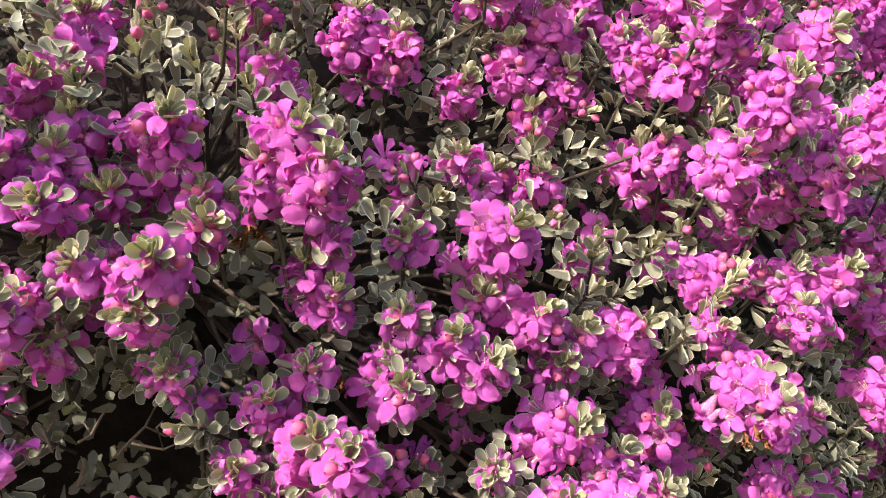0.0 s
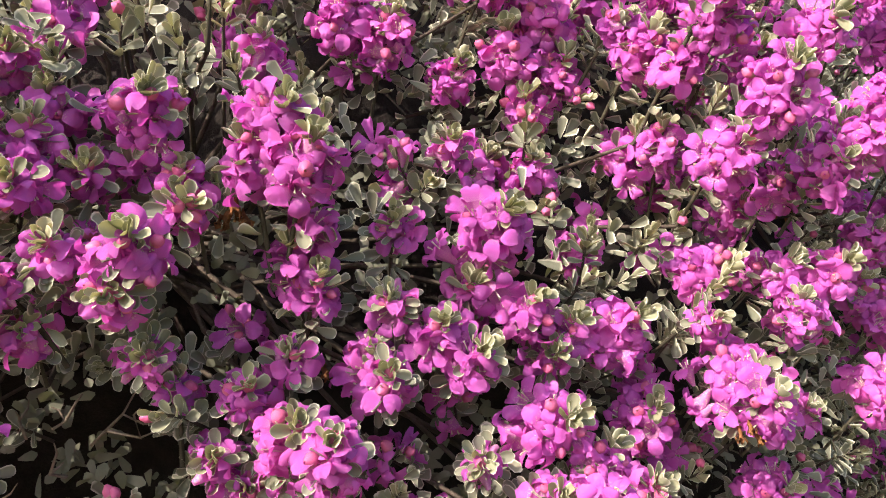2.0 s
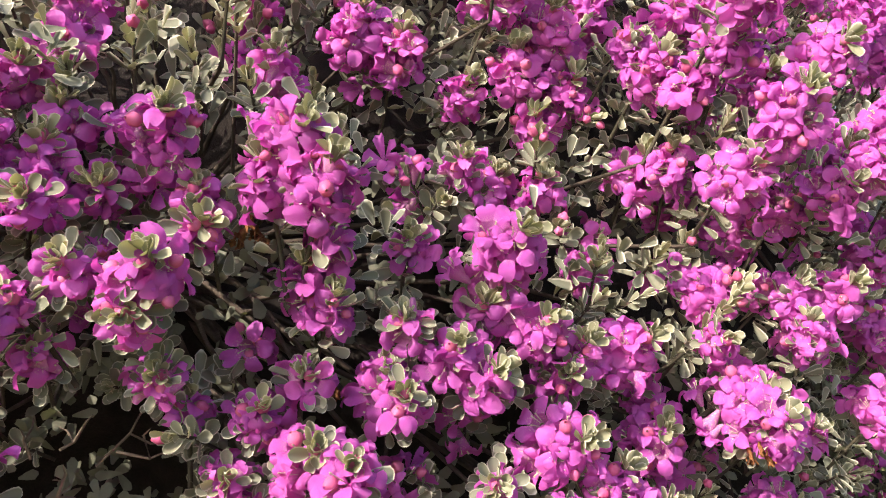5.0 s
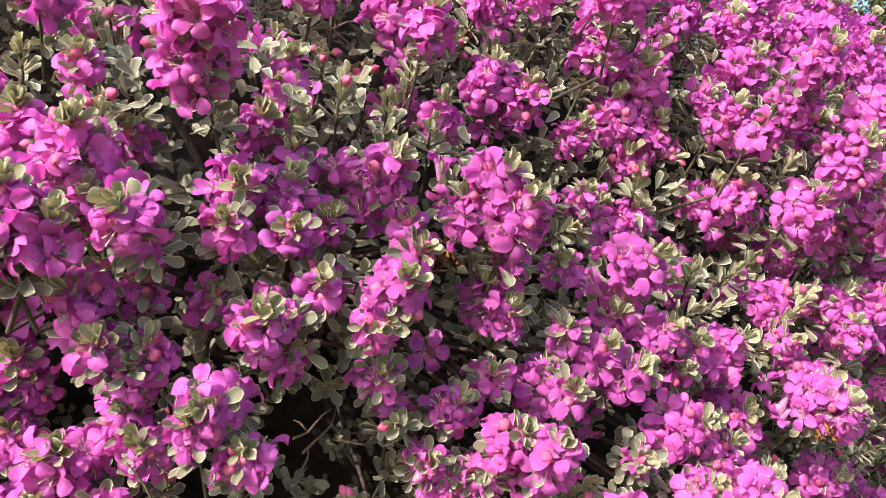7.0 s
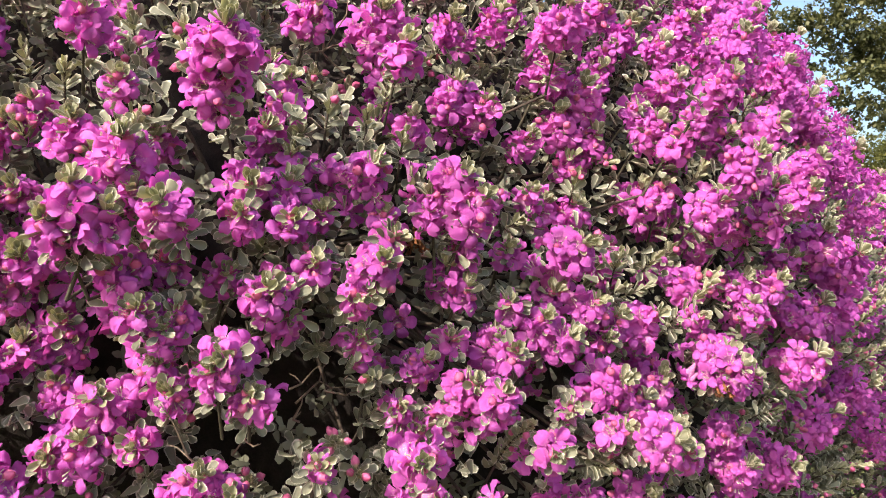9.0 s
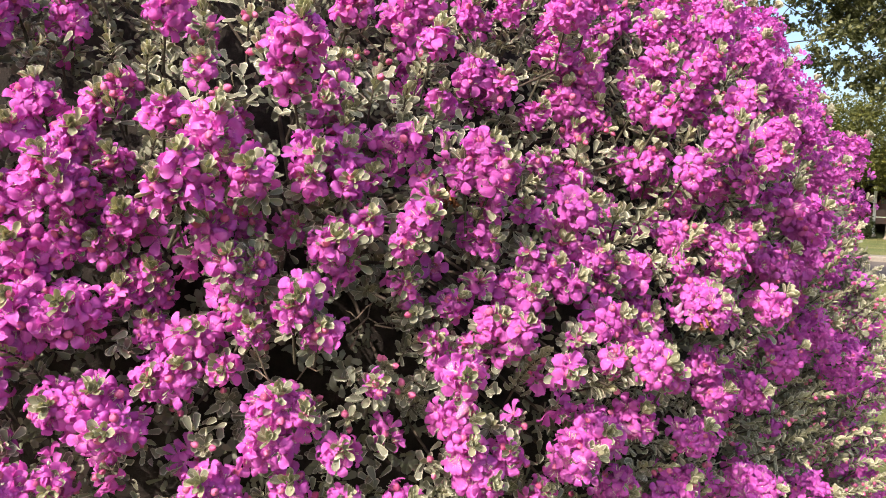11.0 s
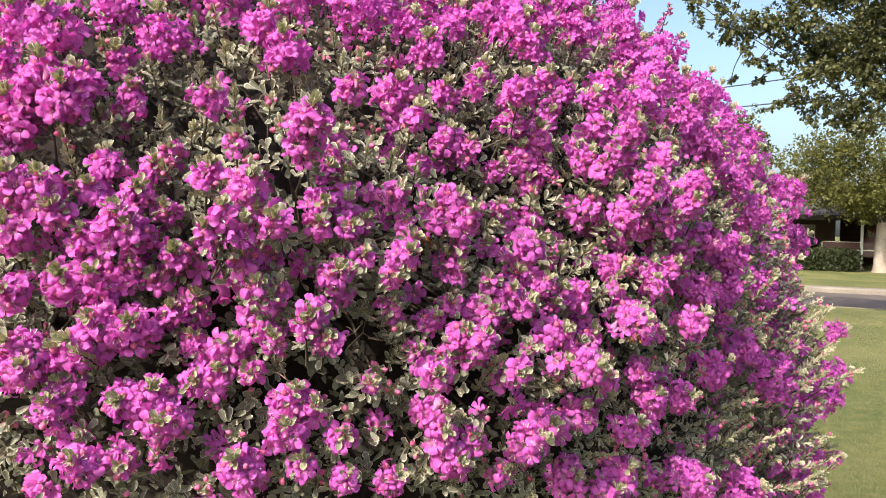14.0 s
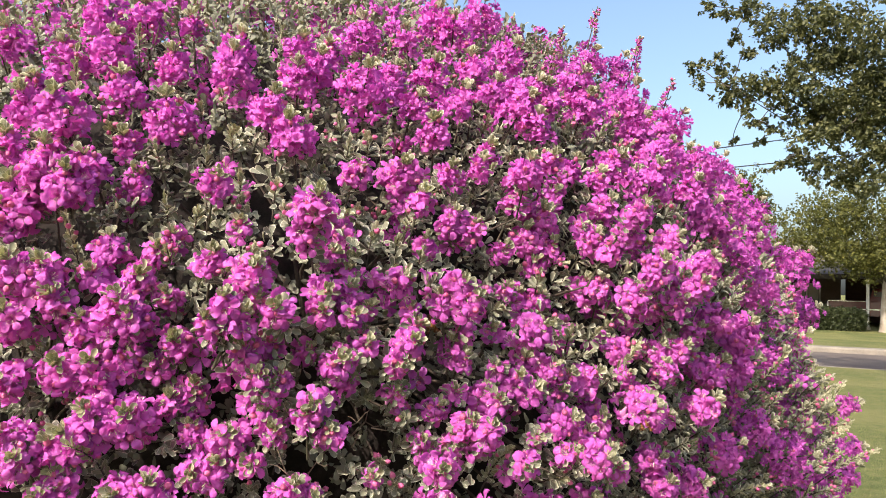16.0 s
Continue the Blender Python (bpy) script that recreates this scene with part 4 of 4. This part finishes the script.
    shade_core = solid("shade_core", bm, CORE_SHADE, None, "dark lumpy core added inside the shrub to shade its gaps", True)
    tagged(shade_core, kind="stuff").parent = shrub
    shade_core.matrix_parent_inverse = inverse

    # the sides and the back
    flowers, leaves = [], []
    p, n = scattered(rng, 40000, 0.072, lambda p, n: (~facing(p, n)[0] | ~seen(p)) & (p[:, 2] > 0.06))
    p = p - n * rng.uniform(-0.03, 0.05, (len(p), 1))
    for q, m in zip(p, n):
        axis = stem_axis(rng, m, 0.5, 0.3)
        k = 16
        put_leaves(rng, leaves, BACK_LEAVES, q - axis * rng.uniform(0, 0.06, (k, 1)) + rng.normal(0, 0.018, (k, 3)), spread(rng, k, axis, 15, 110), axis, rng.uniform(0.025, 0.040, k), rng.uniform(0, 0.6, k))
        k = int(rng.integers(2, 6))
        ways = spread(rng, k, axis, 20, 100)
        turn = flower_turns(rng, ways)
        for i in range(k):
            flowers.append((FAR_FLOWERS[rng.integers(2)], turn[i], q + ways[i] * 0.022, rng.uniform(0.030, 0.037), rng.random(), 0.0))
    mine("blossom", gathered(flowers, "blossom", [PETAL, STAMEN]), label="magenta flowers", kind="stuff")
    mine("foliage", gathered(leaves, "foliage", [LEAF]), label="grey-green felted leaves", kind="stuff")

    # withered flowers, a few shrivelled corollas each
    s = flower_shape(np.random.default_rng(8), (-1, 0, 1), (0, 0.5, 1.0), 5, 0, 1.15)
    s.v = s.v * (0.6, 0.6, 1.3) + np.random.default_rng(9).normal(0, 0.05, s.v.shape)
    for at, size in (((-0.0925, 0.367, 1.495), 0.016), ((0.238, 0.530, 1.504), 0.015), ((0.171, 0.408, 1.383), 0.011), ((-0.060, 0.405, 1.416), 0.013)):
        h = Heap()
        turn = flower_turns(rng, np.array([(0.1, -0.5, -0.8), (-0.2, -0.7, -0.6), (0.3, -0.6, -0.5)]))
        h.add(s, turn, np.array(at) + np.array([(0.0, 0.0, 0.003), (-0.005, 0.002, -0.002), (0.005, 0.001, -0.003)]), size, 0.0)
        mine("withered_flower", h.mesh("withered_flower", [DRIED]), label="shrivelled brown dead flower")

    # bare dry twigs that show in the dark openings
    for x, y, z, r in HOLLOWS:
        if r < 0.013:
            continue
        line = unit(np.array((x, y, z)) - FRONT)
        side = unit(np.cross(line, (0, 0, 1.0)))
        up = np.cross(side, line)
        for k in range(int(60 * r) + 1):
            s = Shape()
            a = np.array((x, y, z)) + line * rng.uniform(0.025, 0.07) + side * rng.uniform(-1, 1) * r + up * rng.uniform(-1.2, 0.4) * r
            way = unit(side * rng.normal(0, 0.8) + up * rng.uniform(0.1, 1.0) - line * rng.uniform(0, 0.5))
            long = rng.uniform(0.02, 0.05)
            bend = rng.normal(0, 0.18, (2, 3)) * long
            points = [a, a + way * long * 0.4 + bend[0], a + way * long * 0.75 + bend[1], a + way * long + bend[1] * 1.5]
            tube(s, points, [0.0009, 0.0008, 0.0006, 0.0003], 4)
            fork = points[1]
            way = unit(way + rng.normal(0, 0.6, 3))
            tube(s, [fork, fork + way * long * 0.25, fork + way * long * 0.45 + bend[0] * 0.5], [0.0006, 0.0005, 0.0002], 4)
            mine("dry_twig", mesh_of(s.done(), "dry_twig", [PALE_TWIG]), label="pale bare dry twig")
    return shrub


flowering_shrub()

# ---- trees ----


def tree_leaf():
    s = Shape()
    s.v = [(0, 0, 0), (-0.36, 0.45, 0.07), (0, 1.0, -0.08), (0.36, 0.45, 0.07), (0, 0.5, -0.05)]
    s.a = [0.0] * 5
    s.f = [(0, 4, 1), (1, 4, 2), (2, 4, 3), (3, 4, 0)]
    s.m = [0] * 4
    return s.done()


TREE_LEAF_SHAPE = tree_leaf()


def leafy(h, rng, at, spreads, count, size):
    """Leaves thrown round a point in several small tufts."""
    tufts = at + rng.normal(size=(max(count // 14, 1), 3)) * spreads
    where = tufts[rng.integers(len(tufts), size=count)] + rng.normal(size=(count, 3)) * np.mean(spreads) * 0.22
    ways = unit(rng.normal(size=(count, 3)) + (0, 0, -0.35))
    turn = basis(ways, rng.normal(size=(count, 3)) * 0.6 + (0, 0, 1))
    h.add(TREE_LEAF_SHAPE, turn, where, rng.uniform(0.7, 1.25, count) * size, rng.random(count) ** 1.3)


def tree(name, label, foot, height, boughs, thick, leaf, material, count, spreads, size, seed, low_boughs=0.0):
    """boughs: the points to which limbs reach and the reach of the leaves round each."""
    rng = np.random.default_rng(seed)
    thing = tagged(new(name), label, "tree")
    thing.location = foot
    foot, s = np.array(foot, float), Shape()
    fork = np.array((0.04 * height, 0.02 * height, height))
    tube(s, [(0, 0, -0.1), (0.0, 0, 0.12), (0.01, 0, 0.5 * height), fork, fork + (0.15, 0.1, 0.6 * height)],
         [thick * 1.5, thick * 1.12, thick * 0.95, thick * 0.85, thick * 0.4], 10)
    part("trunk", mesh_of(s.done(), "trunk", [TREE_BARK]), thing)
    h = Heap()
    for x, y, z, wide in boughs:
        b = np.array((x, y, z)) - foot
        s, t = Shape(), np.linspace(0, 1, 7)[:, None]
        low = b[2] + foot[2] < low_boughs
        start, root = fork * rng.uniform(0.85, 1.3), thick * 0.14
        twig = low or wide < 0.2
        if twig:
            # a short twig from the nearest larger bough
            upper = [np.array(u[:3]) - foot for u in boughs if u[3] > max(wide * 1.15, 0.12) or u[3] > 0.35]
            start, root = min(upper, key=lambda u: np.linalg.norm(u - b)), thick * 0.06
        mid = start * 0.5 + b * 0.5 + np.array((*rng.normal(0, 0.2, 2), rng.uniform(0.0, 0.5))) * (0.15 if twig else 1)
        line = (1 - t) ** 2 * start + 2 * t * (1 - t) * mid + t * t * b + rng.normal(0, 0.012 if twig else 0.04, (7, 3)) * (t > 0)
        tube(s, line, np.linspace(root, 0.006, 7), 6)
        part("limb", mesh_of(s.done(), "limb", [LIMB_BARK]), thing)
        many, spans = int(count * wide * wide), np.array(spreads) * wide * 0.62
        leafy(h, rng, b, spans, many + 30, size)
        if not twig and wide > 0.24:
            leafy(h, rng, line[5], spans * 0.9, many // 2, size)
            leafy(h, rng, line[4], spans * 0.9, many // 3, size)
    part("crown", h.mesh("crown", [material]), thing, leaf, "stuff")
    return thing


STREET_BOUGHS = [(6.87, 12.16, 5.63, 0.15), (7.29, 12.25, 5.80, 0.15), (6.82, 11.82, 5.25, 0.13), (7.42, 12.17, 5.58, 0.17), (7.23, 11.59, 5.13, 0.22), (7.27, 11.79, 4.95, 0.16), (7.67, 11.84, 5.09, 0.27), (7.47, 11.56, 4.77, 0.13), (6.88, 11.73, 6.62, 0.15), (6.85, 11.12, 6.25, 0.15), (7.42, 11.40, 6.47, 0.22), (7.26, 11.52, 6.01, 0.14), (7.30, 11.27, 5.68, 0.16), (7.72, 11.18, 6.18, 0.29), (7.68, 10.53, 5.87, 0.32), (7.62, 10.97, 5.75, 0.17), (7.45, 11.01, 5.05, 0.23)]
STREET_BOUGHS += [(7.79, 10.93, 5.10, 0.28), (7.72, 10.83, 4.76, 0.19), (7.91, 10.52, 4.96, 0.29), (8.26, 10.96, 4.69, 0.28), (7.58, 11.29, 4.48, 0.16), (7.86, 11.25, 4.37, 0.13), (8.02, 11.89, 4.27, 0.10), (7.70, 12.28, 4.34, 0.08), (8.28, 11.14, 3.94, 0.18), (8.07, 11.20, 3.79, 0.12), (7.82, 11.16, 3.71, 0.09), (8.01, 10.50, 4.12, 0.26), (8.55, 10.90, 4.62, 0.33), (8.11, 10.48, 5.30, 0.32), (8.13, 9.92, 4.74, 0.33), (8.11, 10.42, 5.80, 0.32), (8.03, 10.58, 6.27, 0.33)]
STREET_BOUGHS += [(8.27, 9.98, 5.94, 0.38), (8.62, 10.25, 5.41, 0.39), (8.16, 9.24, 5.42, 0.36), (8.59, 9.68, 4.98, 0.37), (8.59, 9.80, 4.47, 0.35), (8.17, 10.02, 4.08, 0.26), (8.70, 10.09, 4.22, 0.29), (8.51, 11.05, 3.75, 0.24), (8.35, 10.92, 3.45, 0.14), (8.32, 10.28, 3.62, 0.26), (8.87, 10.38, 3.59, 0.28), (8.76, 9.83, 3.73, 0.29), (8.51, 10.49, 3.38, 0.19), (8.86, 10.30, 3.30, 0.23), (8.58, 9.57, 3.24, 0.26), (9.00, 9.64, 4.55, 0.42), (9.00, 9.64, 3.85, 0.41)]
more = np.random.default_rng(21)
CROWN_REST = [(12.6 + 3.2 * math.cos(a) * s, 11.3 + 3.0 * math.sin(a) * s, z, 0.4) for a, s, z in
              zip(more.uniform(-1.5, 0.7, 20), more.uniform(0.35, 1.0, 20), more.uniform(4.2, 8.8, 20))]
tree("street_tree", "broad spreading tree with dull green leaves beside the street", (12.5, 11.59, 0), 2.6,
     STREET_BOUGHS + CROWN_REST, 0.2, "open crown of dull green leaves", TREE_LEAF, 5200, (1.0, 1.0, 0.62), 0.076, 31, 4.6)


def round_boughs(centre, reach, count, seed):
    rng = np.random.default_rng(seed)
    ways = unit(rng.normal(size=(count, 3)))
    return [(*q, 1.0) for q in np.array(centre) + ways * np.array(reach) * rng.uniform(0.55, 1.0, (count, 1))]


tree("garden_tree", "pale-trunked tree with yellow-green leaves on the grass across the street", (23.9, 26.7, 0), 2.1,
     round_boughs((23.6, 27.0, 4.15), (4.2, 4.2, 1.75), 64, 41), 0.27, "dense crown of yellow-green leaves", FAR_LEAF, 250, (0.97, 0.97, 0.55), 0.13, 42)
tree("garden_tree", "small grey-green tree behind the flowering shrub, across the street", (22.2, 35.1, 0), 2.4,
     round_boughs((22.3, 35.0, 5.6), (1.5, 1.5, 2.1), 26, 43), 0.14, "thin crown of grey-green leaves", FAR_LEAF, 150, (0.65, 0.65, 0.56), 0.15, 44)


def hedge(x, y, wide, deep, tall, seed):
    rng = np.random.default_rng(seed)
    thing = tagged(new("hedge"), "clipped dark green hedge before the carport", "hedge")
    thing.matrix_world = STREET @ Matrix.Translation((x, y, 0))
    for k in range(9):
        s = Shape()
        a = np.array((rng.uniform(-wide, wide) * 0.45, rng.uniform(-deep, deep) * 0.3, -0.02))
        tube(s, [a, a + (rng.normal(0, 0.08), rng.normal(0, 0.06), tall * 0.5), a + (rng.normal(0, 0.15), rng.normal(0, 0.1), tall * 0.85)], [0.02, 0.014, 0.005], 5)
        part("stem", mesh_of(s.done(), "stem", [BARK]), thing)
    h, k = Heap(), 9000
    q = rng.uniform(-1, 1, (k, 3))
    q = q / np.maximum((np.abs(q) ** 5).sum(1, keepdims=True) ** 0.2, 1e-6) * rng.uniform(0.45, 1.04, (k, 1)) ** 0.5
    place = q * (wide / 2, deep / 2, tall / 2) + (0, 0, tall / 2 + 0.03) + rng.normal(0, 0.04, (k, 3))
    place = place[place[:, 2] > 0.01]
    k = len(place)
    h.add(TREE_LEAF_SHAPE, basis(rng.normal(size=(k, 3)), rng.normal(size=(k, 3))), place, rng.uniform(0.07, 0.13, k), rng.random(k))
    part("leaves", h.mesh("leaves", [HEDGE_LEAF]), thing, kind="stuff")


hedge(2.2, 35.5, 2.7, 1.2, 0.88, 51)

# ---- house, carport, cars ----


def house():
    thing = tagged(new("house"), "low brown house with a grey shingle roof across the street", "house")
    thing.matrix_world = STREET @ Matrix.Translation((-2.6, 44.0, 0))
    solid("wall", box(bmesh.new(), (0, 4.0, 1.2), (11.6, 8.0, 2.5)), WALL_PAINT, thing)
    # the eave runs 5 m forward, an added overhang that shades the wall
    bm = bmesh.new()
    low = [bm.verts.new(c) for c in ((-6.5, -5.2, 2.42), (6.2, -5.2, 2.42), (6.5, 8.7, 2.42), (-6.5, 8.7, 2.42))]
    high = [bm.verts.new(c) for c in ((-4.5, 2.5, 4.6), (4.5, 2.5, 4.6))]
    for f in ((low[0], low[1], high[1], high[0]), (low[1], low[2], high[1]), (low[2], low[3], high[0], high[1]), (low[3], low[0], high[0]), (low[3], low[2], low[1], low[0])):
        bm.faces.new(f)
    solid("roof", bm, SHINGLE, thing)
    solid("fascia", box(bmesh.new(), (-0.15, -5.22, 2.33), (12.7, 0.05, 0.24)), DARK_WOOD, thing)
    # unseen posts that carry the added overhang
    for x in (-6.2, -2.0):
        solid("overhang_post", box(bmesh.new(), (x, -4.9, 1.19), (0.11, 0.11, 2.42), bevel=0.008), POST_PAINT, thing)
    for x in (1.2, 4.2):
        window = solid("window", box(bmesh.new(), (x, -0.03, 1.5), (1.3, 0.08, 1.1), bevel=0.01), POST_PAINT, thing)
        for dx in (-0.31, 0.31):
            solid("pane", box(bmesh.new(), (x + dx, -0.075, 1.5), (0.56, 0.02, 0.98)), GLASS, window)


def carport():
    thing = tagged(new("carport"), "open carport with a dark flat roof and white posts", "carport")
    thing.matrix_world = STREET @ Matrix.Translation((3.6, 37.6, 0))
    solid("roof", box(bmesh.new(), (4.7, 4.4, 2.46), (9.4, 9.4, 0.12), bevel=0.01), SHINGLE, thing)
    solid("fascia", box(bmesh.new(), (4.7, -0.33, 2.38), (9.4, 0.05, 0.26)), DARK_WOOD, thing)
    for x, y in ((0.2, 0.0), (4.8, 0.0), (9.1, 0.0), (9.1, 8.3)):
        post = solid("post", box(bmesh.new(), (x, y, 1.17), (0.11, 0.11, 2.37), bevel=0.008), POST_PAINT, thing)
        solid("base", box(bmesh.new(), (x, y, 0.05), (0.2, 0.2, 0.12), bevel=0.01), CONCRETE, post)
    solid("back_wall", box(bmesh.new(), (4.7, 8.9, 1.17), (9.4, 0.16, 2.44)), BRICK, thing)


def wheel(x, y, r, parent):
    bm = bmesh.new()
    bmesh.ops.create_cone(bm, segments=20, radius1=r, radius2=r, depth=0.22, cap_ends=True, matrix=Matrix.Translation((x, y, r)) @ Matrix.Rotation(radians(90), 4, "X"))
    edges = [e for e in bm.edges if len(e.link_faces) == 2 and any(len(f.verts) > 4 for f in e.link_faces)]
    bmesh.ops.bevel(bm, geom=edges, offset=0.03, segments=2, affect="EDGES")
    tyre = solid("wheel", bm, RUBBER, parent, smooth=True)
    bm = bmesh.new()
    bmesh.ops.create_cone(bm, segments=16, radius1=r * 0.6, radius2=r * 0.52, depth=0.236, cap_ends=True, matrix=Matrix.Translation((x, y, r)) @ Matrix.Rotation(radians(90), 4, "X"))
    solid("rim", bm, CHROME, tyre)


def outline_body(points, wide, taper):
    """A car body from its side outline (along, up), narrowed upwards by taper."""
    bm = bmesh.new()
    top = max(z for _, z in points)
    sides = [[bm.verts.new((x, s * wide / 2 * (1 - taper * (z / top) ** 2), z)) for x, z in points] for s in (-1, 1)]
    bm.faces.new(sides[0])
    bm.faces.new(sides[1][::-1])
    for i in range(len(points)):
        j = (i + 1) % len(points)
        bm.faces.new((sides[0][j], sides[0][i], sides[1][i], sides[1][j]))
    bmesh.ops.recalc_face_normals(bm, faces=bm.faces)
    bmesh.ops.bevel(bm, geom=list(bm.edges), offset=0.035, segments=2, affect="EDGES")
    return bm


def pickup():
    thing = tagged(new("pickup_truck"), "dark red pickup truck parked in the carport", "truck")
    thing.matrix_world = STREET @ Matrix.Translation((5.1, 41.8, 0))
    solid("body", outline_body([(-2.7, 0.5), (2.75, 0.5), (2.8, 1.0), (2.6, 1.12), (1.2, 1.18), (-2.7, 1.18)], 1.95, 0.04), RED_PAINT, thing)
    solid("cab", outline_body([(1.25, 1.15), (0.75, 1.78), (-0.75, 1.80), (-0.95, 1.15)], 1.8, 0.14), RED_PAINT, thing)
    for x0, x1 in ((-0.72, 0.0), (0.08, 0.72)):
        solid("side_window", box(bmesh.new(), ((x0 + x1) / 2, -0.80, 1.47), (x1 - x0, 0.03, 0.40), bevel=0.01), GLASS, thing)
    solid("bed_rail", box(bmesh.new(), (-1.8, -0.94, 1.2), (1.75, 0.08, 0.05), bevel=0.01), CHROME, thing)
    solid("trim", box(bmesh.new(), (0, -0.985, 0.82), (5.0, 0.02, 0.05)), CHROME, thing)
    solid("bumper", box(bmesh.new(), (-2.78, 0, 0.6), (0.12, 1.8, 0.2), bevel=0.03), CHROME, thing)
    solid("tail_light", box(bmesh.new(), (-2.69, -0.9, 1.0), (0.06, 0.14, 0.3), bevel=0.01), LENS, thing)
    solid("mirror", box(bmesh.new(), (0.95, -1.06, 1.35), (0.14, 0.2, 0.2), bevel=0.03), CHROME, thing)
    for x in (-1.75, 1.8):
        for y in (-0.86, 0.86):
            wheel(x, y, 0.38, thing)


def sedan():
    thing = tagged(new("car"), "silver car parked behind the hedge", "car")
    thing.matrix_world = STREET @ Matrix.Translation((-0.2, 39.6, 0))
    solid("body", outline_body([(-2.2, 0.35), (2.2, 0.35), (2.25, 0.7), (2.05, 0.85), (1.1, 0.95), (-2.0, 1.0), (-2.25, 0.75)], 1.78, 0.06), SILVER_PAINT, thing)
    solid("cabin", outline_body([(1.15, 0.92), (0.45, 1.40), (-1.0, 1.42), (-1.75, 0.97)], 1.6, 0.14), GLASS, thing)
    solid("roof", outline_body([(0.42, 1.385), (0.35, 1.44), (-0.9, 1.45), (-1.0, 1.40)], 1.42, 0.02), SILVER_PAINT, thing)
    solid("headlight", box(bmesh.new(), (2.12, -0.66, 0.72), (0.14, 0.3, 0.14), bevel=0.03), LENS, thing)
    for x in (-1.35, 1.4):
        for y in (-0.8, 0.8):
            wheel(x, y, 0.32, thing)


house()
carport()
pickup()
sedan()


def overhead_cable(ends, sag):
    a, b = np.array(ends[0]), np.array(ends[1])
    s, t = Shape(), np.linspace(0, 1, 25)
    tube(s, [a + (b - a) * q - np.array((0, 0, 4 * sag * q * (1 - q))) for q in t], [0.034] * 25, 5)
    tagged(new("overhead_cable", mesh_of(s.done(), "overhead_cable", [CABLE])), "dark overhead utility cable above the far gardens", "cable", kind="structure")


overhead_cable([(-9.5, 59.9, 6.1), (61.6, 12.4, 14.4)], 0.35)
overhead_cable([(-9.5, 59.9, 5.8), (61.6, 12.4, 12.2)], 0.35)
